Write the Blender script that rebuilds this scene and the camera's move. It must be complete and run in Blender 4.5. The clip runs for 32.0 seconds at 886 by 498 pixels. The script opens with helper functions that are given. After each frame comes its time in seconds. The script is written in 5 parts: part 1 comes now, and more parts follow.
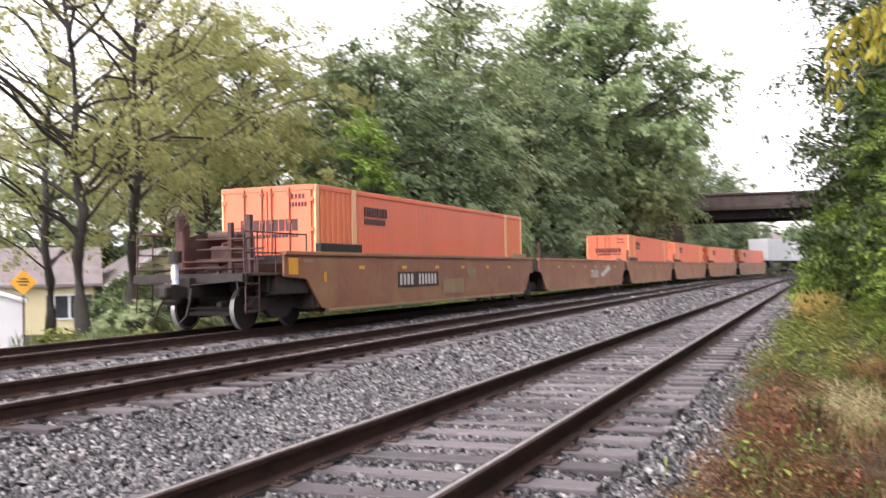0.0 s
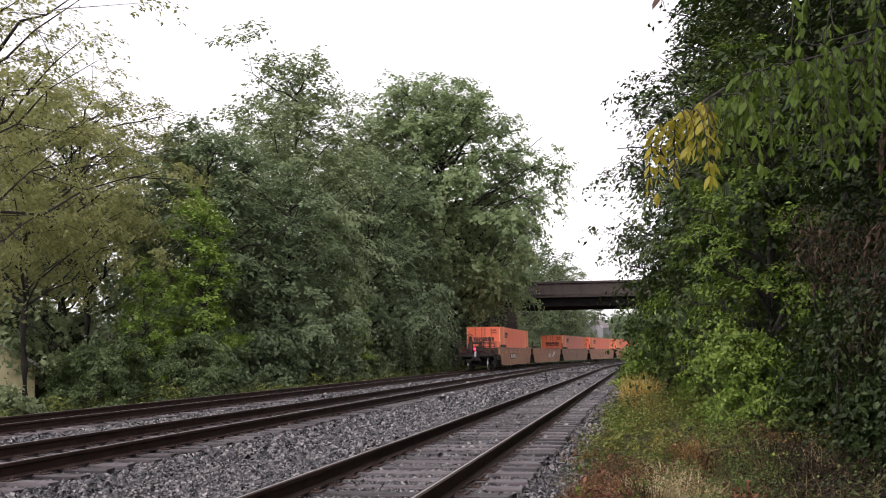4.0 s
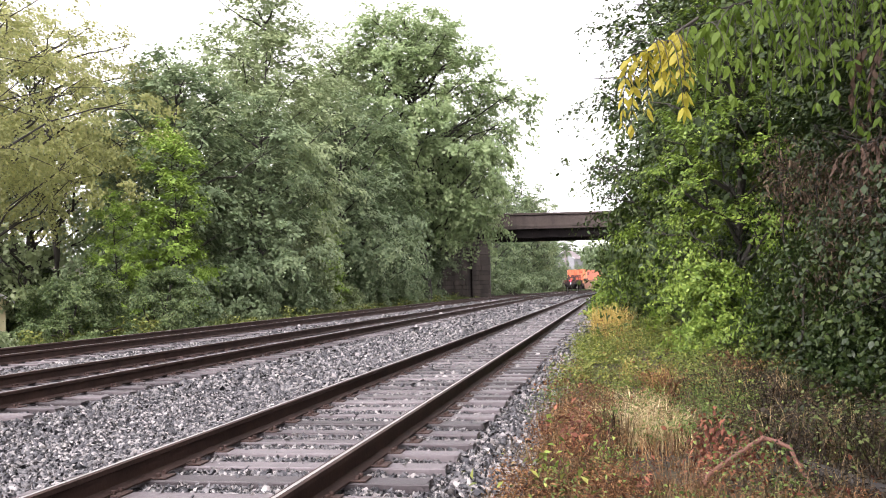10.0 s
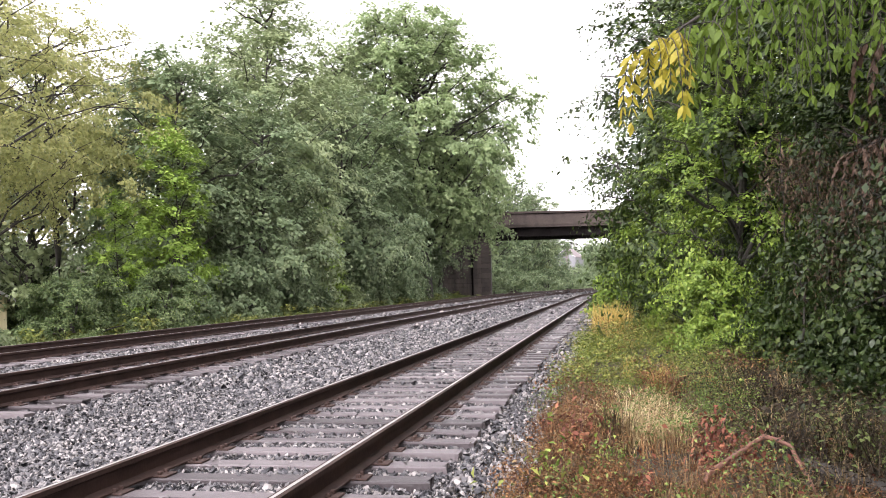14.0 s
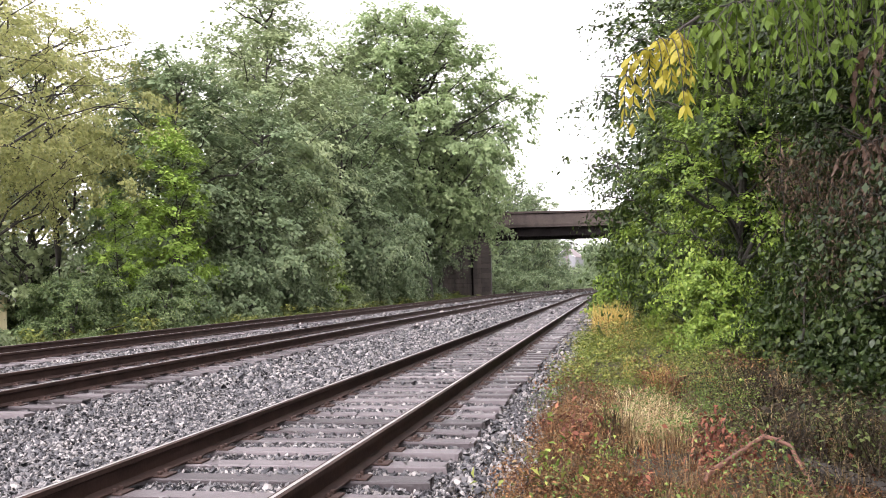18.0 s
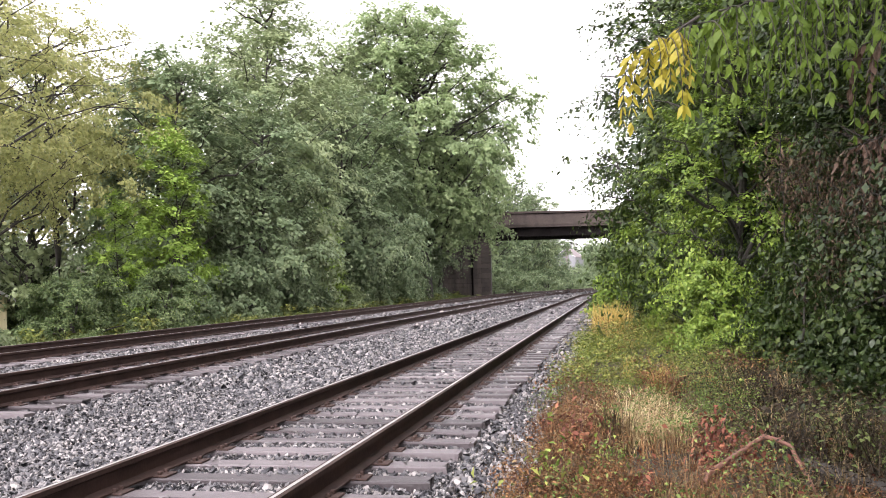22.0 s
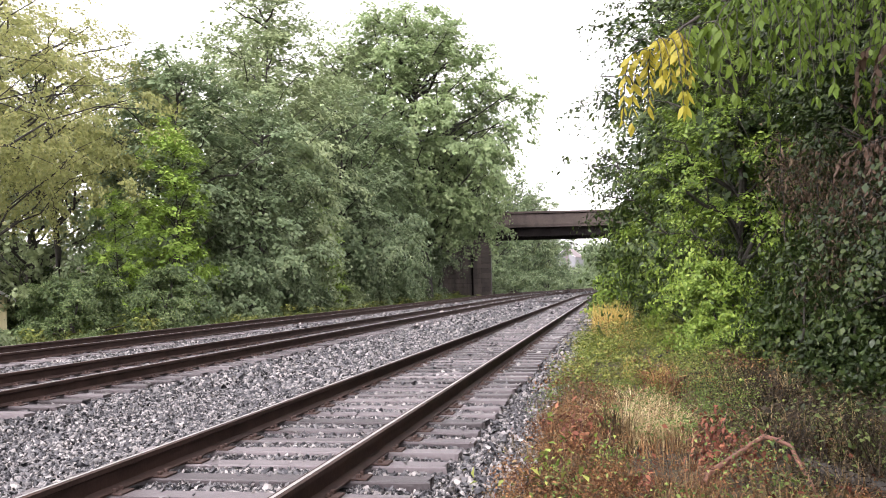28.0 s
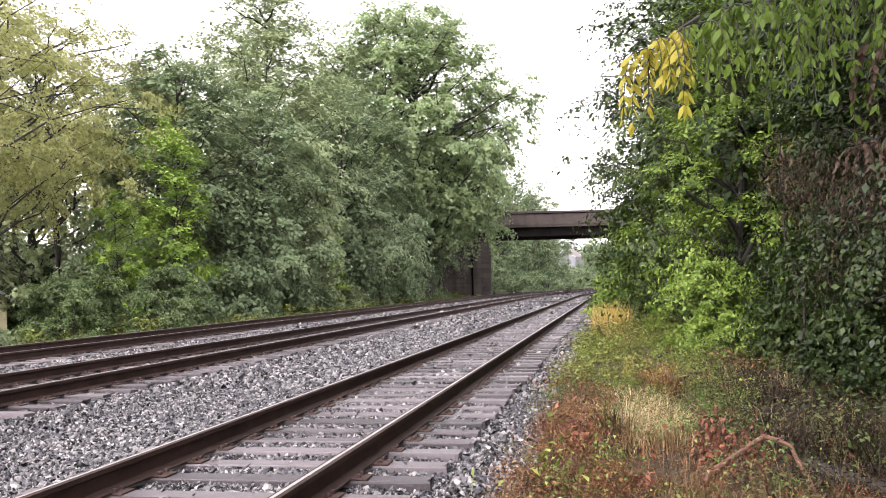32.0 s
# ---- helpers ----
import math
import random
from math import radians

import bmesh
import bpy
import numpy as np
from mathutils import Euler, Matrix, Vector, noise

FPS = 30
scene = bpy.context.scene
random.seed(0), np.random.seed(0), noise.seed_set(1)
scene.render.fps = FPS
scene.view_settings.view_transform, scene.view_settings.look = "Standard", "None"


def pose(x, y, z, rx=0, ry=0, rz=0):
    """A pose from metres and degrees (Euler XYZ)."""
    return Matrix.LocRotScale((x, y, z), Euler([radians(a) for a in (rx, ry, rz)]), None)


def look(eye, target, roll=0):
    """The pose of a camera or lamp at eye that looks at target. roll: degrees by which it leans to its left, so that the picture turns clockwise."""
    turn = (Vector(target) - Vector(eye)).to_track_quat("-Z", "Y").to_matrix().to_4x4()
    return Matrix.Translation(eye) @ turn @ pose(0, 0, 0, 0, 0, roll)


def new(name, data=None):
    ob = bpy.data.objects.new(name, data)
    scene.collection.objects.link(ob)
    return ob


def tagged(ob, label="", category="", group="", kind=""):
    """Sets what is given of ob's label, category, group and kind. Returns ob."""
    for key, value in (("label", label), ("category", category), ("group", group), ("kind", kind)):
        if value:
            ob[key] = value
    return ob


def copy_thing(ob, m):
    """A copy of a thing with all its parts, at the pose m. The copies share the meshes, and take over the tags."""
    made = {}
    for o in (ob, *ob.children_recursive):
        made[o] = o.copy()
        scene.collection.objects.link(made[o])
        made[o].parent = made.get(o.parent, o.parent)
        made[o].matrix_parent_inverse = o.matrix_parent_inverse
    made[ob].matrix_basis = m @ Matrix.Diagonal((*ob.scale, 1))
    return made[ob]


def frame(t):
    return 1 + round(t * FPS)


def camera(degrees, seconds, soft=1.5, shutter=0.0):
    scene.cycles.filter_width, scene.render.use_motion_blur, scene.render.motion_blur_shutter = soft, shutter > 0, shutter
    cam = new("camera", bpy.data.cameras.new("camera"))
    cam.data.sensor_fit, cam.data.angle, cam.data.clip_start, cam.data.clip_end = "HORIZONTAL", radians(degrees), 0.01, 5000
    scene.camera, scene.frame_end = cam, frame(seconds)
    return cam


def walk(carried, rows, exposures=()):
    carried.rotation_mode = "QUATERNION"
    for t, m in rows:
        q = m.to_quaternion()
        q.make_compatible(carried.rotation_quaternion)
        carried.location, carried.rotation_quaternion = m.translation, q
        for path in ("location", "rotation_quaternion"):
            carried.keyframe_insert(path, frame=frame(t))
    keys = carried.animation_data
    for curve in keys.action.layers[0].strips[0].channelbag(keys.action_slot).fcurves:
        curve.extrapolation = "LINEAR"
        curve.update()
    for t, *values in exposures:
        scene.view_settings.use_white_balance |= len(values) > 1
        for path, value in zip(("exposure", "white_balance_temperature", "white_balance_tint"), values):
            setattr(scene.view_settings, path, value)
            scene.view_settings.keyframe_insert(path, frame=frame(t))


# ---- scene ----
cam = camera(50.3, 32.0, soft=0.95, shutter=0.3)
EYE = (0.0, 0.0, 1.179)
TURNS = [(0, 21.846, 1.501, 1.173), (0.5, 15.211, -1.910, 0.806), (1, 11.668, -1.917, 0.661),
         (1.5, 9.218, -1.484, 0.434), (2, 8.949, 0.457, 0.527), (2.5, 8.295, 4.120, 0.436),
         (3, 8.453, 6.633, 0.766), (3.5, 10.342, 6.616, 0.948), (4, 11.991, 6.445, 0.917),
         (4.5, 12.630, 2.546, 1.094), (5.1, 12.1, 0.9, 1.25), (5.8, 11.2, 0.35, 1.5), (6.5, 10.737, 0.650, 1.571), (7, 10.624, 1.497, 1.421),
         (7.5, 10.399, 2.017, 1.335), (8, 10.365, 2.335, 1.233), (8.5, 10.316, 2.334, 1.229),
         (9, 10.335, 2.342, 1.229), (9.5, 10.323, 2.287, 1.251), (10, 10.348, 2.280, 1.258),
         (10.5, 10.411, 2.185, 1.244), (11, 10.409, 2.181, 1.244), (32, 10.409, 2.181, 1.244)]
walk(cam, [(t, pose(*EYE, 90 + pitch, roll, yaw)) for t, yaw, pitch, roll in TURNS],
     exposures=[(t, e, 6500, 19) for t, e in ((0, 1.97), (1, 2.28), (2, 2.28), (2.4, 2.12), (3, 1.45), (3.4, 1.1), (4, 1.0), (4.5, 1.45), (5.5, 2.15), (6.5, 2.46), (7, 2.41), (8, 2.31), (9, 2.27), (32, 2.27))])

# ---- world and sun: white overcast sky ----
world = bpy.data.worlds.new("overcast_sky")
scene.world = world
world.use_nodes = True
wn = world.node_tree
bg = wn.nodes["Background"]
sky = wn.nodes.new("ShaderNodeTexSky")
sky.sky_type, sky.sun_disc = "NISHITA", False
sky.sun_elevation, sky.sun_rotation = radians(50), radians(200)
sky.air_density, sky.dust_density, sky.ozone_density = 1.0, 2.0, 1.0
grey = wn.nodes.new("ShaderNodeHueSaturation")
grey.inputs["Saturation"].default_value = 0.05
wn.links.new(sky.outputs[0], grey.inputs["Color"])
wn.links.new(grey.outputs[0], bg.inputs["Color"])
bg.inputs["Strength"].default_value = 0.15
sun = new("sun", bpy.data.lights.new("sun", "SUN"))
sun.data.energy, sun.data.angle, sun.data.color = 0.2, radians(25), (1.0, 0.97, 0.92)
sun.matrix_world = look((0, 0, 60), (0 + 60 * math.sin(radians(200)) * 0.84 * -1, -60 * math.cos(radians(200)) * 0.84, 0))


# ---- materials ----
def mat(name, colors, rough=0.7, metal=0.0, scale=6.0, fine=60.0, bump=0.15, bump_dist=0.01, spec=0.5, island=0.0,
        obj=0.0, coords="Object", sheen=None, dirt=None, dirt_scale=1.5, dirt_amount=0.5, transmit=0.0, streak=1.0):
    """A surface of a few colours mixed by noise at two scales, with relief. island, obj: how much each piece differs."""
    m = bpy.data.materials.new(name)
    m.use_nodes = True
    nt = m.node_tree
    n, l = nt.nodes, nt.links
    b = n["Principled BSDF"]
    tc = n.new("ShaderNodeTexCoord")
    big = n.new("ShaderNodeTexNoise")
    big.inputs["Scale"].default_value, big.inputs["Detail"].default_value = scale, 5
    small = n.new("ShaderNodeTexNoise")
    small.inputs["Scale"].default_value, small.inputs["Detail"].default_value = fine, 4
    l.new(tc.outputs[coords], big.inputs["Vector"])
    l.new(tc.outputs[coords], small.inputs["Vector"])
    mixv = n.new("ShaderNodeMath")
    mixv.operation = "MULTIPLY_ADD"
    mixv.inputs[1].default_value = 0.35
    l.new(small.outputs["Fac"], mixv.inputs[0])
    part_ = n.new("ShaderNodeMath")
    part_.operation = "MULTIPLY"
    part_.inputs[1].default_value = 0.65
    l.new(big.outputs["Fac"], part_.inputs[0])
    l.new(part_.outputs[0], mixv.inputs[2])
    fac = mixv.outputs[0]
    if island or obj:
        rnd = n.new("ShaderNodeNewGeometry") if island else n.new("ShaderNodeObjectInfo")
        a = n.new("ShaderNodeMath")
        a.operation = "MULTIPLY_ADD"
        a.inputs[1].default_value = island or obj
        l.new(rnd.outputs["Random Per Island" if island else "Random"], a.inputs[0])
        s = n.new("ShaderNodeMath")
        s.operation = "MULTIPLY_ADD"
        s.inputs[1].default_value, s.inputs[2].default_value = 1.0 - (island or obj), 0.0
        l.new(fac, s.inputs[0])
        l.new(s.outputs[0], a.inputs[2])
        fac = a.outputs[0]
    ramp = n.new("ShaderNodeValToRGB")
    e = ramp.color_ramp.elements
    lo, hi = (0.3, 0.7) if not (island or obj) else (0.15, 0.85)
    e[0].position, e[1].position = lo, hi
    e[0].color, e[1].color = (*colors[0], 1), (*colors[-1], 1)
    for i, c in enumerate(colors[1:-1], 1):
        k = e.new(lo + (hi - lo) * i / (len(colors) - 1))
        k.color = (*c, 1)
    l.new(fac, ramp.inputs[0])
    col = ramp.outputs[0]
    if dirt:
        dn = n.new("ShaderNodeTexNoise")
        dn.inputs["Scale"].default_value, dn.inputs["Detail"].default_value = dirt_scale, 8
        mp = n.new("ShaderNodeMapping")
        mp.inputs["Scale"].default_value = (1, 1, streak)
        l.new(tc.outputs[coords], mp.inputs["Vector"])
        l.new(mp.outputs[0], dn.inputs["Vector"])
        dr = n.new("ShaderNodeMapRange")
        dr.inputs["From Min"].default_value, dr.inputs["From Max"].default_value = 0.48, 0.72
        dr.inputs["To Max"].default_value = dirt_amount
        l.new(dn.outputs["Fac"], dr.inputs["Value"])
        mx = n.new("ShaderNodeMix")
        mx.data_type = "RGBA"
        l.new(dr.outputs[0], mx.inputs["Factor"])
        l.new(col, mx.inputs[6])
        mx.inputs[7].default_value = (*dirt, 1)
        col = mx.outputs[2]
    l.new(col, b.inputs["Base Color"])
    b.inputs["Roughness"].default_value, b.inputs["Metallic"].default_value = rough, metal
    b.inputs["Specular IOR Level"].default_value = spec
    if bump:
        bp = n.new("ShaderNodeBump")
        bp.inputs["Strength"].default_value, bp.inputs["Distance"].default_value = bump, bump_dist
        l.new(small.outputs["Fac"], bp.inputs["Height"])
        l.new(bp.outputs[0], b.inputs["Normal"])
    if transmit:
        tr = n.new("ShaderNodeBsdfTranslucent")
        l.new(col, tr.inputs["Color"])
        ms = n.new("ShaderNodeMixShader")
        ms.inputs[0].default_value = transmit
        l.new(b.outputs[0], ms.inputs[1])
        l.new(tr.outputs[0], ms.inputs[2])
        l.new(ms.outputs[0], n["Material Output"].inputs["Surface"])
    return m


def leaf_mat(name, colors, rough=0.45, transmit=0.3, island=0.45):
    return mat(name, colors, rough=rough, scale=0.35, fine=2.5, bump=0, island=island, coords="Object", transmit=transmit, spec=0.3)


def herb_mat(name, colors, rough=0.6, transmit=0.25):
    """Leaves whose colour also changes from plant to plant."""
    return mat(name, colors, rough=rough, scale=1.6, fine=7.0, bump=0, island=0.5, coords="Object", transmit=transmit, spec=0.25)


M = {}
M["rail_side"] = mat("rail_rust", [(0.026, 0.014, 0.011), (0.068, 0.038, 0.03)], 0.75, 0.0, 3, 40, 0.25, spec=0.25)
M["rail_top"] = mat("rail_polished", [(0.4, 0.385, 0.375), (0.56, 0.54, 0.53)], 0.45, 0.9, 8, 90, 0.03)
M["tie"] = mat("tie_wet_timber", [(0.03, 0.024, 0.025), (0.09, 0.074, 0.078), (0.19, 0.163, 0.168)], 0.5, 0, 3, 35, 0.6, 0.008, obj=0.5)
M["plate"] = mat("plate_rust", [(0.03, 0.016, 0.013), (0.075, 0.04, 0.031)], 0.8, 0, 12, 80, 0.3)
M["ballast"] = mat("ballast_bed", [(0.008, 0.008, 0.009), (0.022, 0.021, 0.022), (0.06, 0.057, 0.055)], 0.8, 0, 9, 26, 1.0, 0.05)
M["stone"] = mat("ballast_stone", [(0.012, 0.012, 0.014), (0.034, 0.033, 0.038), (0.07, 0.067, 0.073), (0.12, 0.113, 0.116), (0.21, 0.195, 0.192), (0.37, 0.34, 0.325)], 0.42, 0, 0.8, 40, 0.35, 0.008, island=0.72)
M["soil"] = mat("soil_litter", [(0.014, 0.01, 0.006), (0.035, 0.025, 0.014), (0.05, 0.045, 0.02)], 0.9, 0, 1.3, 14, 0.8, 0.05)
M["bark"] = mat("bark", [(0.02, 0.017, 0.014), (0.055, 0.048, 0.04)], 0.9, 0, 2, 18, 0.8, 0.03)
M["leaf_mid"] = leaf_mat("leaf_mid_green", [(0.130, 0.175, 0.088), (0.249, 0.305, 0.151), (0.418, 0.469, 0.264)], transmit=0.4, island=0.3)
M["leaf_dark"] = leaf_mat("leaf_dark_green", [(0.075, 0.115, 0.060), (0.175, 0.235, 0.120), (0.34, 0.4, 0.222)], transmit=0.4, island=0.3)
M["leaf_yellow"] = leaf_mat("leaf_yellow_green", [(0.17, 0.2, 0.078), (0.31, 0.325, 0.120), (0.48, 0.45, 0.186)], transmit=0.45, island=0.3)
M["leaf_bright"] = leaf_mat("leaf_bright_green", [(0.14, 0.24, 0.036), (0.24, 0.355, 0.06), (0.38, 0.5, 0.12)], transmit=0.28)
M["leaf_olive"] = leaf_mat("leaf_olive_green", [(0.138, 0.198, 0.097), (0.265, 0.345, 0.163), (0.460, 0.523, 0.276)], transmit=0.5, island=0.3)
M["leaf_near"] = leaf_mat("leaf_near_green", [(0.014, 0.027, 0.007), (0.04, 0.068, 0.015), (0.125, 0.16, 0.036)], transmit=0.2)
M["leaf_near_bright"] = leaf_mat("leaf_near_bright_green", [(0.08, 0.135, 0.022), (0.165, 0.25, 0.04), (0.33, 0.41, 0.08)])
M["weed_red"] = herb_mat("weed_russet", [(0.04, 0.016, 0.009), (0.155, 0.07, 0.031), (0.4, 0.225, 0.095)], 0.6, 0.15)
M["weed_brown"] = herb_mat("weed_brown", [(0.025, 0.016, 0.008), (0.12, 0.082, 0.038), (0.3, 0.215, 0.105)], 0.6, 0.15)
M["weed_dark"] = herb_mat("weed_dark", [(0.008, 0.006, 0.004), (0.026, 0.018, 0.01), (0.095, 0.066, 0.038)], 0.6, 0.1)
M["weed_green"] = herb_mat("weed_green", [(0.04, 0.06, 0.012), (0.15, 0.18, 0.04), (0.38, 0.38, 0.1)], 0.5, 0.2)
M["grass_green"] = herb_mat("grass_green", [(0.05, 0.08, 0.022), (0.1, 0.13, 0.04), (0.17, 0.19, 0.07)], 0.6, 0.25)
M["grass_tan"] = herb_mat("grass_dry", [(0.22, 0.16, 0.075), (0.42, 0.32, 0.17), (0.6, 0.48, 0.28)], 0.75, 0.25)
M["grass_gold"] = herb_mat("grass_golden", [(0.32, 0.22, 0.06), (0.5, 0.36, 0.11), (0.62, 0.48, 0.19)], 0.75, 0.25)
M["grass_straw"] = herb_mat("grass_straw", [(0.4, 0.31, 0.17), (0.6, 0.49, 0.29), (0.75, 0.64, 0.42)], 0.7, 0.25)
M["leaf_litter"] = herb_mat("leaf_litter", [(0.05, 0.015, 0.01), (0.13, 0.04, 0.024), (0.25, 0.1, 0.052)], 0.75, 0.15)
M["seedling"] = herb_mat("seedling_lime", [(0.1, 0.17, 0.03), (0.22, 0.32, 0.06), (0.42, 0.5, 0.12)], 0.5, 0.3)
M["leaf_curled"] = herb_mat("leaf_curled", [(0.04, 0.014, 0.01), (0.17, 0.06, 0.038), (0.4, 0.17, 0.1)], 0.7, 0.2)
M["leaf_creeper"] = leaf_mat("leaf_creeper", [(0.06, 0.085, 0.014), (0.13, 0.165, 0.028), (0.26, 0.29, 0.06)])
M["leaf_shade"] = leaf_mat("leaf_shaded_green", [(0.01, 0.02, 0.005), (0.026, 0.046, 0.011), (0.08, 0.108, 0.027)], 0.4, transmit=0.15)
M["weed_fresh"] = herb_mat("weed_fresh", [(0.04, 0.07, 0.015), (0.11, 0.165, 0.04), (0.27, 0.33, 0.1)])
M["leaf_vine"] = leaf_mat("leaf_vine_dark", [(0.035, 0.062, 0.024), (0.11, 0.16, 0.06), (0.29, 0.355, 0.15)], 0.4, 0.25)
M["girder"] = mat("bridge_steel", [(0.012, 0.01, 0.01), (0.028, 0.022, 0.022)], 0.85, 0, 0.8, 9, 0.2, spec=0.15)
M["pier_stone"] = mat("pier_stone", [(0.035, 0.028, 0.025), (0.075, 0.06, 0.052), (0.12, 0.098, 0.084)], 0.9, 0, 0.5, 6, 0.4, obj=0.3, dirt=(0.014, 0.012, 0.011), dirt_scale=1.1, dirt_amount=0.85, streak=0.12)
M["concrete"] = mat("bridge_concrete", [(0.05, 0.037, 0.032), (0.095, 0.072, 0.062)], 0.85, 0, 0.5, 8, 0.3, dirt=(0.03, 0.024, 0.02), dirt_scale=0.9, dirt_amount=0.7, streak=0.4)
M["orange"] = mat("container_orange", [(0.8, 0.165, 0.078), (0.87, 0.2, 0.095)], 0.5, 0, 0.5, 9, 0.04, dirt=(0.6, 0.16, 0.08), dirt_scale=0.9, dirt_amount=0.4, streak=0.4)
M["car_brown"] = mat("car_brown_paint", [(0.225, 0.095, 0.055), (0.39, 0.17, 0.092)], 0.55, 0, 0.45, 5, 0.05, dirt=(0.4, 0.235, 0.11), dirt_scale=0.7, dirt_amount=0.8, streak=1.6)


# ---- mesh helpers ----
def mesh_np(name, verts, faces, material, smooth=False):
    """A mesh from arrays: faces all of one length, or a list of them."""
    me = bpy.data.meshes.new(name)
    me.from_pydata(verts.tolist() if hasattr(verts, "tolist") else verts, [], faces.tolist() if hasattr(faces, "tolist") else faces)
    mats = material if isinstance(material, (list, tuple)) else [material]
    for x in mats:
        me.materials.append(x)
    if smooth:
        me.shade_smooth()
    return me


def part(name, bm, material, parent=None, label="", smooth=False):
    me = bpy.data.meshes.new(name)
    bm.to_mesh(me)
    bm.free()
    for x in (material if isinstance(material, (list, tuple)) else [material]):
        me.materials.append(x)
    if smooth:
        me.shade_smooth()
    ob = new(name, me)
    ob.parent = parent
    return tagged(ob, label)


def box(bm, x0, x1, y0, y1, z0, z1, bevel=0.0, m=None):
    g = bmesh.ops.create_cube(bm, size=1)
    vs = g["verts"]
    bmesh.ops.transform(bm, matrix=Matrix.Translation(((x0 + x1) / 2, (y0 + y1) / 2, (z0 + z1) / 2)) @ Matrix.Diagonal((abs(x1 - x0), abs(y1 - y0), abs(z1 - z0), 1)), verts=vs)
    if bevel:
        es = list({e for v in vs for e in v.link_edges})
        r = bmesh.ops.bevel(bm, geom=es, offset=bevel, segments=1, affect="EDGES")
        vs = list({v for f in r["faces"] for v in f.verts} | {v for v in vs if v.is_valid})
    if m is not None:
        bmesh.ops.transform(bm, matrix=m, verts=vs)
    return vs


def rod(bm, a, b, r, seg=8, r2=None):
    """A round bar from a to b."""
    a, b = Vector(a), Vector(b)
    d = b - a
    m = Matrix.Translation((a + b) / 2) @ d.to_track_quat("Z", "Y").to_matrix().to_4x4()
    return bmesh.ops.create_cone(bm, cap_ends=True, segments=seg, radius1=r, radius2=r if r2 is None else r2, depth=d.length, matrix=m)["verts"]


def boxpart(name, dims, material, parent, label="", bevel=0.01):
    bm = bmesh.new()
    box(bm, *dims, bevel=bevel)
    return part(name, bm, material, parent, label)


# ---- plan: one line for all tracks, straight and then a right-hand curve ----
S0, RAD, X0 = 74.7, 427.0, -2.70
TRACKS = {"near": (0.0, 0.0), "middle": (5.07, 0.069), "far": (9.44, 0.076)}


def along(s, off=0.0, z=0.0):
    """The place and heading (clockwise from +y) at s metres along the line, off metres to its left."""
    if s <= S0:
        return Vector((X0 - off, s, z)), 0.0
    a = (s - S0) / RAD
    r = RAD + off
    return Vector((X0 + RAD - r * math.cos(a), S0 + r * math.sin(a), z)), a


def sweep(profile, s_list, off, z, name, material, closed=True, wob=0.0, mat_of=None, smooth=False):
    """A profile (metres to the right, up) carried along the line."""
    vs, fs = [], []
    k = len(profile)
    for s in s_list:
        p, a = along(s, off, z)
        nx, ny = math.cos(a), -math.sin(a)
        for x, h in profile:
            w = wob * noise.noise(Vector((p.x + nx * x, p.y + ny * x, 3.1)) * 1.3) if wob else 0
            vs.append((p.x + nx * x, p.y + ny * x, p.z + h + w))
    q = k if closed else k - 1
    idx = []
    for i in range(len(s_list) - 1):
        for j in range(q):
            a, b = i * k + j, i * k + (j + 1) % k
            fs.append((a, b, b + k, a + k))
            idx.append(mat_of[j] if mat_of else 0)
    me = mesh_np(name, vs, fs, material, smooth)
    if mat_of:
        me.polygons.foreach_set("material_index", idx)
    return me


def steps(a, b, fine, coarse, split):
    return [a + i * fine for i in range(int((split - a) / fine))] + [split + i * coarse for i in range(int((b - split) / coarse) + 1)]


def mesh_fast(name, verts, faces, material):
    """A mesh from numpy arrays, all faces with the same number of corners."""
    me = bpy.data.meshes.new(name)
    k = faces.shape[1]
    me.vertices.add(len(verts))
    me.vertices.foreach_set("co", verts.astype(np.float32).ravel())
    me.loops.add(faces.size)
    me.loops.foreach_set("vertex_index", faces.astype(np.int32).ravel())
    me.polygons.add(len(faces))
    me.polygons.foreach_set("loop_start", np.arange(0, faces.size, k, dtype=np.int32))
    me.update(calc_edges=True)
    for x in (material if isinstance(material, (list, tuple)) else [material]):
        me.materials.append(x)
    return me


# ---- ground: one sheet to the horizon ----
def lateral(x, y):
    """Metres to the left of the near track's centre line."""
    if y <= S0:
        return X0 - x
    return math.hypot(x - (X0 + RAD), y - S0) - RAD


def smooth01(a, b, v):
    t = min(1.0, max(0.0, (v - a) / (b - a)))
    return t * t * (3 - 2 * t)


def ground_z(x, y):
    o = lateral(x, y)
    if o < 5:
        z = -0.75 + 0.37 * smooth01(-0.9, -2.1, o) + 0.5 * smooth01(-5.5, -12, o) + 4.0 * smooth01(-9, -30, o)
    else:
        z = -0.75 + 0.2 * smooth01(11, 13.2, o) - 1.0 * smooth01(15, 24, o) * (1 - smooth01(45, 75, y)) + 6.0 * smooth01(14, 34, o) * smooth01(60, 100, y) * (1 - smooth01(150, 215, y))
    z += 9 * smooth01(170, 420, math.hypot(x, y))
    return z + 0.08 * noise.noise(Vector((x * 0.6, y * 0.6, 0))) * smooth01(12, 14, abs(o - 5.5) + 6.5)


def spread(a, b, step, far, grow=1.35):
    v = list(np.arange(a, b + step / 2, step))
    d, lo, hi = step, [], []
    p, q = a, b
    while p > -far or q < far:
        d *= grow
        p, q = p - d, q + d
        lo.append(p), hi.append(q)
    return lo[::-1] + v + hi


